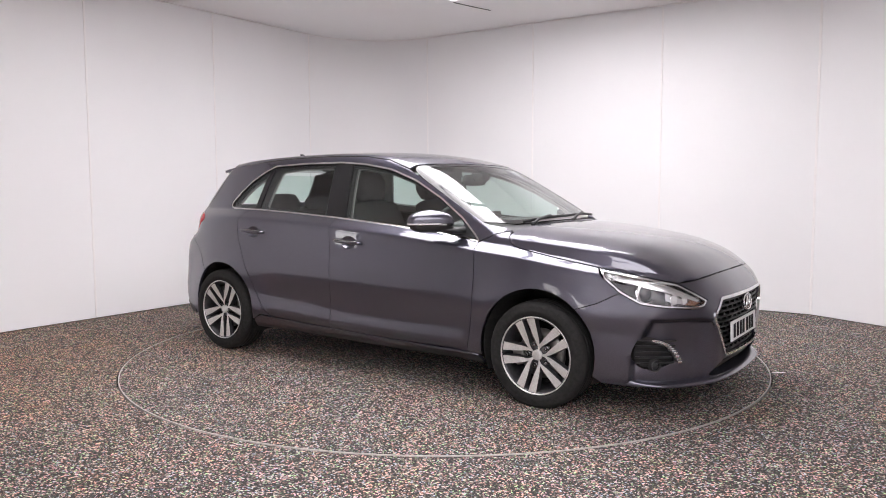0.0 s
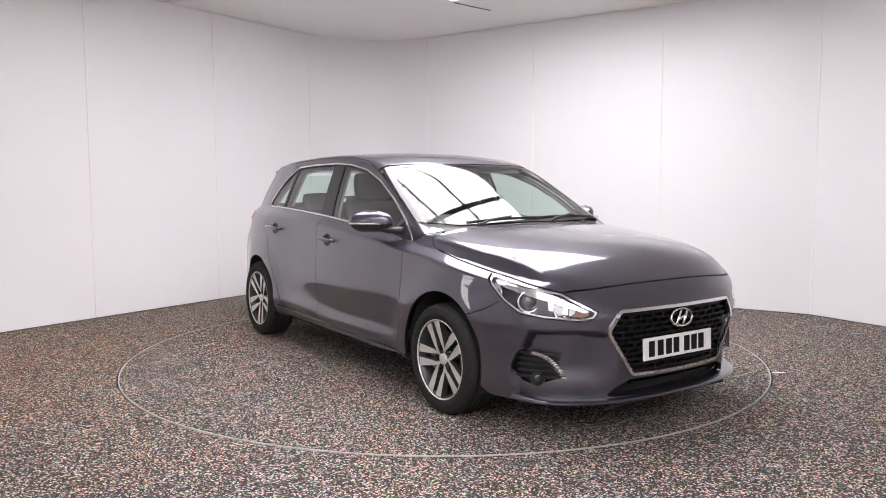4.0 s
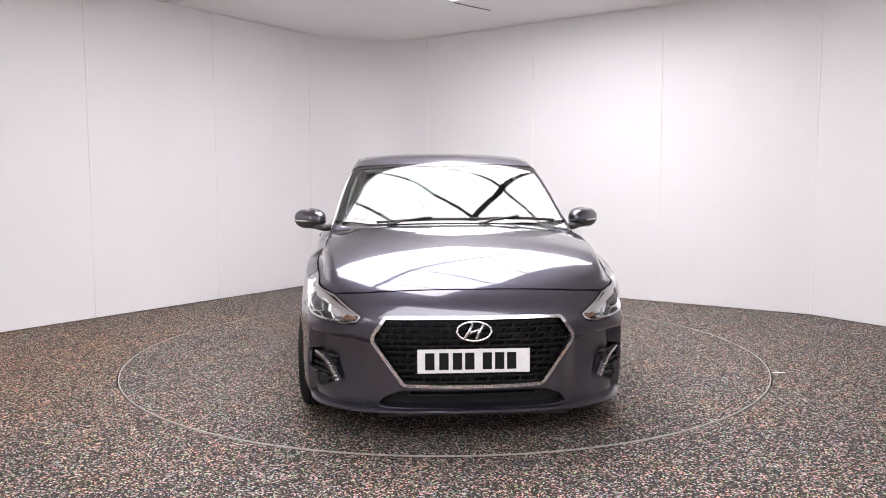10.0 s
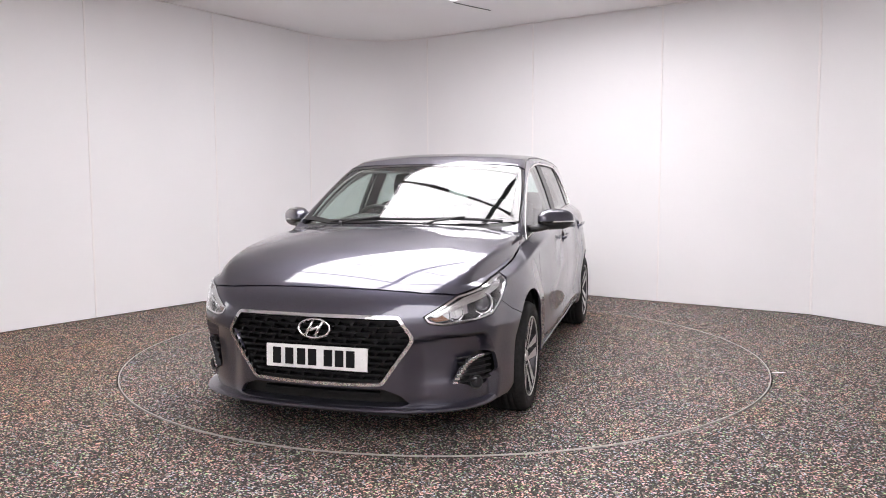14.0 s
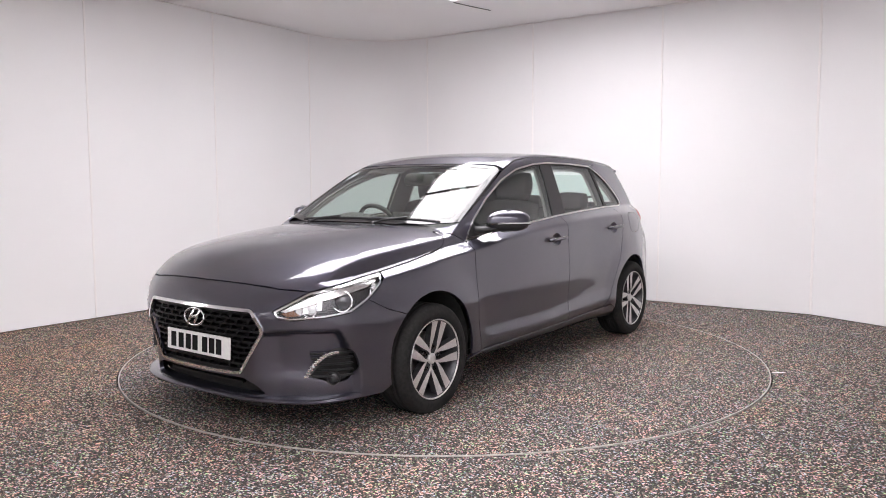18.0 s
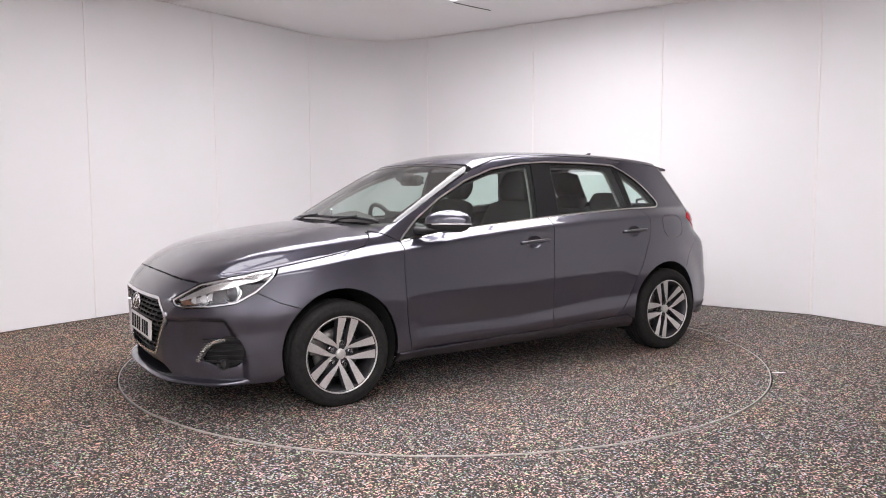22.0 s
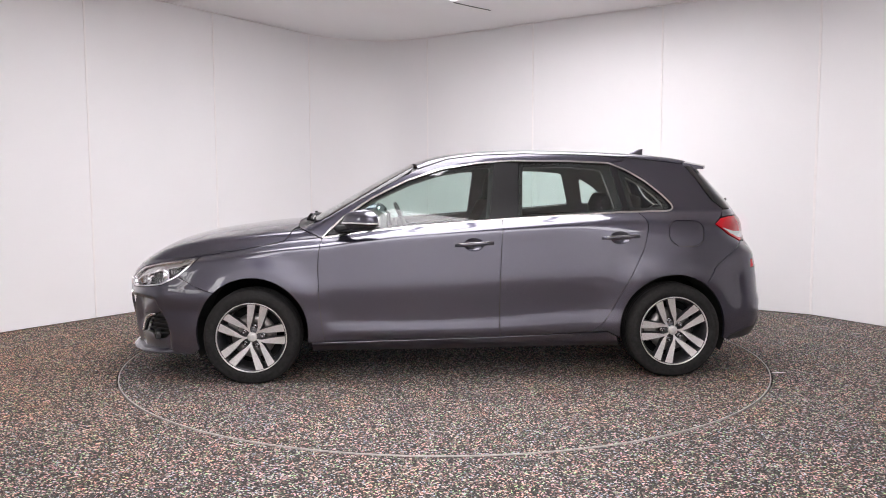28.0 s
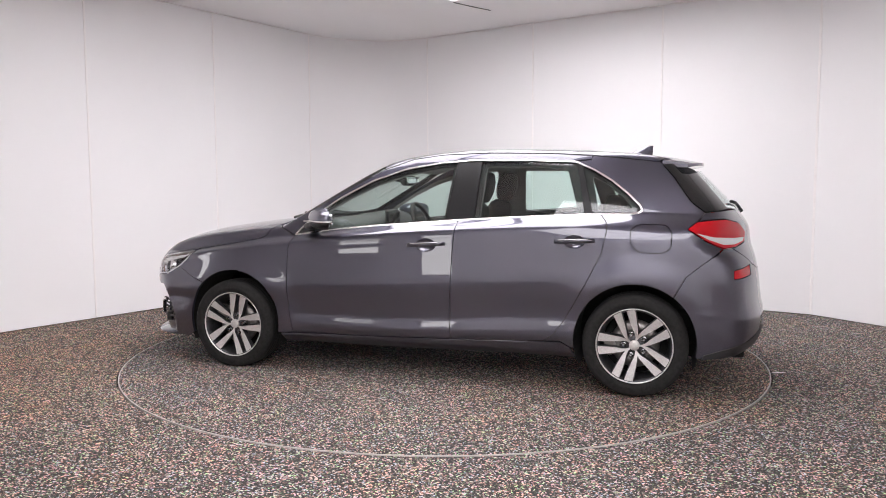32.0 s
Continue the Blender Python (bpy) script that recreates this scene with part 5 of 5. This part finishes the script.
def wiper(y0, y1, x0, x1):
    ys = np.linspace(y0, y1, 15)
    xs = x0 + 0.014 + (x1 - x0) * np.linspace(0, 1, 15)
    p = project(np.stack([xs, ys], -1), "top")
    n = normals(p)
    e = new("wiper")
    e.parent = car
    v, f = tube([tuple(a) for a in p + n * 0.016], 0.009, 6, False, 0.7)
    part("wiper_blade", mesh_of("wiper_blade", v, f, BLACK, True), None, e)
    base = Vector((1.045, y0 * 0.55 + y1 * 0.45 + (y0 - y1) * 0.32, 0.975))
    mid = Vector(p[8]) + Vector(n[8]) * 0.03
    v, f = tube([tuple(base), tuple(base.lerp(mid, 0.3) + Vector((0, 0, 0.012))), tuple(mid)], 0.008, 6, False, 1.4)
    part("wiper_arm", mesh_of("wiper_arm", v, f, BLACK, True), None, e)
    bm = bmesh.new()
    bmesh.ops.create_uvsphere(bm, u_segments=10, v_segments=6, radius=0.017)
    part("wiper_pivot", bm, BLACK, e, "", True, Matrix.Translation(base))


wiper(-0.46, 0.12, 1.0, 1.0)
wiper(0.10, 0.63, 1.0, 0.945)


# ---------------------------------------------------------------- wheels
def spoke_pair(angle):
    """Two machined bars that run from the hub to the rim, with the dark pocket sides below them."""
    face_v, face_f, side_v, side_f = [], [], [], []
    for s in (-1, 1):
        # along radius: middle angle offset and half width
        st = [(0.028, 37.0, 0.0048, 0.072), (0.046, 33.5, 0.0060, 0.074), (0.060, 29.0, 0.0078, 0.077), (0.074, 25.0, 0.0102, 0.079), (0.090, 20.8, 0.0138, 0.081), (0.112, 17.2, 0.0165, 0.084), (0.14, 14.4, 0.0192, 0.087), (0.175, 12.2, 0.0222, 0.091), (0.210, 10.9, 0.0248, 0.095)]
        o, o2 = len(face_v), len(side_v)
        for r, off, hw, y in st:
            a = radians(angle + s * off)
            c, t = np.array((math.cos(a), 0, math.sin(a))), np.array((-math.sin(a), 0, math.cos(a)))
            for k in (-1, 1):
                q = c * r + t * hw * k
                face_v.append((q[0], y, q[2]))
                side_v.append((q[0], y - 0.0006, q[2]))
                q2 = c * r + t * (hw + 0.005) * k
                side_v.append((q2[0], y - 0.034, q2[2]))
        for i in range(len(st) - 1):
            a, b = o + i * 2, o + i * 2 + 2
            face_f.append((a, b, b + 1, a + 1))
            a, b = o2 + i * 4, o2 + i * 4 + 4
            side_f += [(a, a + 1, b + 1, b), (a + 2, b + 2, b + 3, a + 3)]
    return face_v, face_f, side_v, side_f


def wheel_meshes():
    ms = []
    prof = [(0.213, -0.090), (0.222, -0.100), (0.245, -0.107), (0.272, -0.107), (0.292, -0.098), (0.302, -0.086), (0.3065, -0.07)]
    for y in (-0.048, -0.018, 0.018, 0.048):
        prof += [(0.3085, y - 0.006), (0.3015, y - 0.0045), (0.3015, y + 0.0045), (0.3085, y + 0.006)]
    prof += [(0.3065, 0.07), (0.302, 0.086), (0.292, 0.098), (0.285, 0.1035), (0.272, 0.107), (0.258, 0.1075), (0.255, 0.109), (0.245, 0.108), (0.232, 0.106), (0.222, 0.100), (0.213, 0.090)]
    prof = [(r if r < 0.23 else 0.23 + (r - 0.23) * 0.91, y) for r, y in prof]
    v, f = lathe(prof, 80)
    ms.append(("tyre", mesh_of("tyre", v, f, RUBBER, True), "black road tyre"))
    v, f = lathe([(0.214, 0.085), (0.222, 0.094), (0.2195, 0.1005), (0.213, 0.1000), (0.207, 0.094), (0.200, 0.085), (0.192, 0.03), (0.185, -0.02), (0.19, -0.09)], 64)
    ms.append(("rim_barrel", mesh_of("rim_barrel", v, f, DARK_ALLOY, True), "dark grey rim"))
    v, f = lathe([(0.2165, 0.0985), (0.2185, 0.1022), (0.2155, 0.1035), (0.2120, 0.1015), (0.2105, 0.0965)], 64)
    ms.append(("rim_lip", mesh_of("rim_lip", v, f, ALLOY, True), "machined rim edge"))
    for k in range(5):
        fv, ff, sv, sf = spoke_pair(90 + 72 * k)
        me = mesh_of("spoke", fv + sv, ff + [tuple(i + len(fv) for i in q) for q in sf], [ALLOY, DARK_ALLOY], False)
        me.polygons.foreach_set("material_index", [0] * len(ff) + [1] * len(sf))
        ms.append(("spoke", me, "machined double spoke with dark sides"))
    v, f = lathe([(0.075, 0.03), (0.068, 0.052), (0.050, 0.062), (0.034, 0.066), (0.0005, 0.064)], 40)
    ms.append(("hub", mesh_of("hub", v, f, DARK_ALLOY, True), "dark wheel hub"))
    v, f = lathe([(0.030, 0.060), (0.0295, 0.078), (0.024, 0.0815), (0.012, 0.0825), (0.0005, 0.083)], 32)
    ms.append(("hub_cap", mesh_of("hub_cap", v, f, ALLOY, True), "silver centre cap"))
    for k in range(5):
        a = radians(90 + 36 + 72 * k + 36)
        v, f = lathe([(0.017, 0.035), (0.016, 0.064), (0.0115, 0.066), (0.0105, 0.078), (0.007, 0.078), (0.006, 0.068), (0.0004, 0.067)], 12)
        me = mesh_of("wheel_nut", v, f, DARK_CHROME, False)
        me.transform(Matrix.Translation((0.063 * math.cos(a), 0.0, 0.063 * math.sin(a))))
        ms.append(("wheel_nut", me, ""))
    v, f = lathe([(0.06, -0.005), (0.06, 0.028), (0.138, 0.020), (0.140, 0.010), (0.14, 0.0), (0.06, -0.005)], 48)
    ms.append(("brake_disc", mesh_of("brake_disc", v, f, DISC, True), "worn steel brake disc"))
    v, f = lathe([(0.205, -0.06), (0.14, -0.05), (0.0005, -0.05)], 32)
    ms.append(("wheel_back", mesh_of("wheel_back", v, f, SHADOW_BLACK, True), ""))
    me = bpy.data.meshes.new("brake_caliper")
    bm = box(0.07, 0.06, 0.12, 0.012, 2, (0.135, 0.012, 0.03))
    bm.to_mesh(me)
    bm.free()
    me.materials.append(DISC)
    ms.append(("brake_caliper", me, ""))
    return ms


WHEEL_PARTS = wheel_meshes()
TURNS = {(0, 1): -12, (0, -1): 20, (1, 1): 17, (1, -1): -30}
HUB_Z = (0.2745, 0.2880)
for i, wx in enumerate(WHEELS):
    for sy in (1, -1):
        w = new("wheel")
        w.parent = car
        spin = Matrix.Rotation(radians(TURNS[(i, sy)]), 4, "Y")
        w.matrix_basis = Matrix.Translation((wx, sy * (0.768, 0.785)[i], HUB_Z[i])) @ (Matrix.Identity(4) if sy > 0 else Matrix.Rotation(math.pi, 4, "Z")) @ spin
        tagged(w, "alloy wheel with five double spokes")
        for name, me, label in WHEEL_PARTS:
            part(name, me, None, w, label)

# wheel housings and floor pan
for i, wx in enumerate(WHEELS):
    r = 0.354
    prof = [(wx + r * math.cos(a), WHEEL_Z + r * math.sin(a)) for a in np.linspace(radians(-25), radians(205), 25)]
    verts = [(x, y, z) for x, z in prof for y in (0.835, 0.45)] + [(wx, 0.45, WHEEL_Z)]
    faces = [(k * 2, k * 2 + 1, k * 2 + 3, k * 2 + 2) for k in range(24)] + [(k * 2 + 1, 50, k * 2 + 3) for k in range(24)]
    twin("wheel_housing", verts, faces, SHADOW_BLACK, (car, car), "black wheel arch liner", False)


def slab(name, x0, x1, y0, y1, z0, z1, mat, bevel=0.01, parent=None, label=""):
    return part(name, box(x1 - x0, y1 - y0, z1 - z0, bevel, 2, ((x0 + x1) / 2, (y0 + y1) / 2, (z0 + z1) / 2)), mat, parent or car, label)


slab("floor_pan", -1.95, 2.05, -0.46, 0.46, 0.165, 0.24, SHADOW_BLACK, 0.02, None, "black underbody")
slab("floor_pan", -0.93, 0.93, -0.70, 0.70, 0.175, 0.245, SHADOW_BLACK, 0.02)
slab("bulkhead", 0.93, 1.0, -0.72, 0.72, 0.24, 0.86, SHADOW_BLACK, 0.01)
slab("radiator_pack", 1.85, 2.09, -0.40, 0.40, 0.165, 0.66, SHADOW_BLACK, 0.02)
slab("undertray", 1.55, 2.165, -0.44, 0.44, 0.138, 0.156, SHADOW_BLACK, 0.005)
slab("engine_cover", 1.0, 2.0, -0.45, 0.45, 0.24, 0.60, SHADOW_BLACK, 0.02)
slab("boot_floor", -1.95, -0.95, -0.46, 0.46, 0.24, 0.45, SHADOW_BLACK, 0.02)
# door inner skins, dark, below the windows
inner = rounded([(0.90, 0.88), (0.6, 0.918), (0.3, 0.946), (-0.244, 0.988), (-0.8, 1.02), (-1.12, 1.03), (-1.16, 0.95), (-0.94, 0.45), (-0.90, 0.20), (0.93, 0.20)], 0.01)
both("door_lining", skin(inner, "side", 0.06, lift=-0.05, rim=0.0), TRIM_DARK, None, "dark door lining")
rear_inner = rounded([(-1.1, 1.03), (-1.32, 1.03), (-1.60, 1.0), (-1.62, 0.70), (-1.50, 0.64), (-1.15, 0.63), (-1.05, 0.75)], 0.02)
both("side_lining", skin(rear_inner, "side", 0.06, lift=-0.05, rim=0.0), TRIM_DARK)
wing_inner = rounded([(0.92, 0.86), (1.15, 0.84), (1.6, 0.76), (1.55, 0.62), (1.2, 0.66), (0.94, 0.60)], 0.02)
both("wing_lining", skin(wing_inner, "side", 0.06, lift=-0.03, rim=0.0), SHADOW_BLACK)

# ---------------------------------------------------------------- the cabin
# pillars and roof linings with the window openings cut through
CABIN = rounded([(0.93, 0.90), (0.80, 1.005), (0.60, 1.13), (0.40, 1.235), (0.2, 1.31), (-0.1, 1.372), (-0.5, 1.385), (-1.0, 1.37), (-1.40, 1.33), (-1.46, 1.24), (-1.52, 1.13), (-1.60, 1.04), (-1.1, 1.02), (-0.3, 0.985), (0.4, 0.935)], 0.02)
F_OPEN = rounded([(0.80, 0.945), (0.70, 1.04), (0.54, 1.135), (0.34, 1.228), (0.13, 1.295), (-0.10, 1.332), (-0.175, 1.334), (-0.14, 1.004), (0.3, 0.964), (0.62, 0.936)], 0.02)
R_OPEN = rounded([(-0.395, 1.338), (-0.70, 1.338), (-0.90, 1.318), (-0.975, 1.065), (-0.62, 1.035), (-0.375, 1.018)], 0.025)
Q_OPEN = rounded([(-1.055, 1.275), (-1.15, 1.222), (-1.24, 1.15), (-1.30, 1.082), (-1.10, 1.068)], 0.02)
both("window_surround", skin(CABIN, "side", 0.05, holes=[F_OPEN, R_OPEN, Q_OPEN], lift=-0.030, rim=0.004), SATIN_BLACK, None, "black frames round the window openings")
both("pillar_lining", skin(CABIN, "side", 0.05, holes=[F_OPEN, R_OPEN, Q_OPEN], lift=-0.046, rim=0.010), HEADLINER, None, "grey pillar trim round the window openings")
liner = [(0.30, 0.0), (0.27, 0.50), (0.1, 0.545), (-0.3, 0.56), (-0.9, 0.55), (-1.40, 0.50), (-1.50, 0.0)]
single("headliner", skin(rounded(mirrored(liner), 0.05), "top", 0.08, lift=-0.05, rim=0.0), HEADLINER, None, "pale grey roof lining")


def cushion(w, d, h, bulge=0.02, seg=6):
    """A padded block with rounded edges."""
    bm = bmesh.new()
    bmesh.ops.create_cube(bm, size=1.0)
    bmesh.ops.subdivide_edges(bm, edges=bm.edges[:], cuts=seg, use_grid_fill=True)
    for q in bm.verts:
        x, y, z = q.co * 2
        k = 1 - 0.10 * (x * x * y * y + y * y * z * z + x * x * z * z)
        q.co = Vector((x * k * d / 2, y * k * w / 2, z * k * h / 2))
        q.co += Vector((q.co.x / d, q.co.y / w, q.co.z / h)) * bulge * (1 - max(abs(x), abs(y), abs(z)) * 0.3)
    return bm


def seat(x, y):
    s = new("front_seat")
    s.parent = car
    s.matrix_basis = Matrix.Translation((x, y, 0.0))
    tagged(s, "dark cloth front seat")
    part("seat_base", cushion(0.50, 0.50, 0.16), CLOTH, s, "", True, Matrix.Translation((0.05, 0, 0.50)) @ Matrix.Rotation(radians(-8), 4, "Y"))
    part("seat_back", cushion(0.50, 0.14, 0.62), CLOTH, s, "", True, Matrix.Translation((-0.27, 0, 0.80)) @ Matrix.Rotation(radians(-18), 4, "Y"))
    part("headrest", cushion(0.27, 0.10, 0.20), CLOTH, s, "", True, Matrix.Translation((-0.40, 0, 1.20)) @ Matrix.Rotation(radians(-12), 4, "Y"))
    for k in (-1, 1):
        v, f = tube([(-0.36, 0.06 * k, 1.05), (-0.39, 0.06 * k, 1.15)], 0.008, 6)
        part("headrest_post", mesh_of("headrest_post", v, f, SATIN, True), None, s)
    part("seat_frame", box(0.5, 0.46, 0.2, 0.03, 2, (0.03, 0, 0.34)), TRIM_DARK, s)


seat(0.10, 0.37)
seat(0.10, -0.37)
bench = new("rear_bench")
bench.parent = car
tagged(bench, "dark cloth rear bench with three headrests")
part("seat_base", cushion(1.28, 0.50, 0.16), CLOTH, bench, "", True, Matrix.Translation((-0.72, 0, 0.52)) @ Matrix.Rotation(radians(-8), 4, "Y"))
part("seat_back", cushion(1.28, 0.16, 0.62), CLOTH, bench, "", True, Matrix.Translation((-1.04, 0, 0.72)) @ Matrix.Rotation(radians(-20), 4, "Y"))
for y in (-0.40, 0.0, 0.40):
    part("headrest", cushion(0.27, 0.10, 0.15 if y else 0.10), CLOTH, bench, "", True, Matrix.Translation((-1.16, y, 1.065)) @ Matrix.Rotation(radians(-14), 4, "Y"))
part("parcel_shelf", box(0.5, 1.1, 0.03, 0.01, 2, (-1.52, 0, 1.0)), TRIM_DARK, car, "dark parcel shelf")


def dashboard():
    prof = [(0.98, 0.93), (0.80, 0.985), (0.62, 0.985), (0.52, 0.955), (0.48, 0.89), (0.52, 0.80), (0.50, 0.66), (0.60, 0.55), (0.95, 0.50)]
    ys = np.linspace(-0.71, 0.71, 15)
    verts, faces, n = [], [], len(prof)
    for y in ys:
        hood = 0.045 * math.exp(-((y + 0.37) / 0.17) ** 2)
        for k, (x, z) in enumerate(prof):
            verts.append((x + 0.03 * (abs(y) / 0.71) ** 2, y, z + (hood if k in (2, 3) else 0.3 * hood if k == 1 else 0) - 0.03 * (abs(y) / 0.71) ** 4))
    for i in range(len(ys) - 1):
        for k in range(n):
            a, b = i * n + k, i * n + (k + 1) % n
            faces.append((a, b, b + n, a + n))
    faces += [tuple(range(n))[::-1], tuple(range((len(ys) - 1) * n, len(ys) * n))]
    d = part("dashboard", mesh_of("dashboard", verts, faces, TRIM_DARK, True), None, car, "dark soft dashboard")
    part("screen", box(0.02, 0.24, 0.13, 0.01, 2, (0.485, 0.0, 0.955)), GLOSS_BLACK, d, "upright black touch screen")
    part("screen_bezel", box(0.016, 0.26, 0.15, 0.012, 2, (0.497, 0.0, 0.955)), TRIM_DARK, d)
    for y in (0.58, -0.60, 0.17, -0.16):
        part("air_vent", box(0.02, 0.11, 0.05, 0.008, 2, (0.478, y, 0.87)), GLOSS_BLACK, d)
    part("centre_console", box(0.75, 0.22, 0.28, 0.03, 2, (0.20, 0, 0.42)), TRIM_DARK, d)
    part("gear_lever", box(0.04, 0.04, 0.16, 0.015, 2, (0.30, 0.0, 0.62)), GLOSS_BLACK, d)


dashboard()
wheel_thing = new("steering_wheel")
wheel_thing.parent = car
wheel_thing.matrix_basis = Matrix.Translation((0.37, -0.37, 0.90)) @ Matrix.Rotation(radians(-66), 4, "Y")
tagged(wheel_thing, "black leather three-spoke steering wheel")
v, f = tube([(0.182 * math.cos(a), 0.182 * math.sin(a), 0.0) for a in np.linspace(0, 2 * math.pi, 49)[:-1]], 0.016, 10, True)
part("wheel_ring", mesh_of("wheel_ring", v, f, TRIM_DARK, True), None, wheel_thing)
part("airbag_pad", cushion(0.16, 0.15, 0.05), TRIM_DARK, wheel_thing, "", True, Matrix.Translation((0.0, 0, -0.02)))
for a in (90, -90, 180):
    v, f = tube([(0.05 * math.cos(radians(a)), 0.05 * math.sin(radians(a)), -0.02), (0.178 * math.cos(radians(a)), 0.178 * math.sin(radians(a)), 0.0)], 0.014, 8, False, 1.6)
    part("wheel_spoke", mesh_of("wheel_spoke", v, f, SATIN if a != 180 else TRIM_DARK, True), None, wheel_thing)
v, f = tube([(0, 0, -0.03), (0.02, 0, -0.22)], 0.03, 10)
part("steering_column", mesh_of("steering_column", v, f, TRIM_DARK, True), None, wheel_thing)
rv = new("rear_view_mirror")
rv.parent = car
rv.matrix_basis = Matrix.Translation((0.36, 0.0, 1.245))
part("mirror_shell", cushion(0.25, 0.04, 0.065), TRIM_DARK, rv, "", True, Matrix.Translation((0.0, 0.0, 0.0)))
part("mirror_glass", box(0.003, 0.225, 0.05, 0.012, 2, (-0.027, 0, 0)), MIRROR_GLASS, rv)
part("sensor_box", cushion(0.10, 0.10, 0.05), TRIM_DARK, rv, "", True, Matrix.Translation((0.045, 0.0, 0.02)))
for y in (0.36, -0.36):
    part("sun_visor", box(0.15, 0.36, 0.018, 0.008, 2), HEADLINER, car, "", m=Matrix.Translation((0.235, y, 1.327)) @ Matrix.Rotation(radians(20), 4, "Y"))


def motions():
    """The turntable turns evenly and carries the car with it."""
    rows, car_rows = [], []
    for i in range(17):
        t = 2.0 * i
        a = 324.47 - 5.0542 * t
        turn = Matrix.Rotation(radians(a), 4, "Z")
        rows.append((t, Matrix.Translation((0, TABLE_Y, FLOOR_Z)) @ turn))
        car_rows.append((t, turn @ Matrix.Translation((-0.0867, -0.0096, 0.002))))
    walk(turntable, rows)
    walk(car, car_rows)


motions()
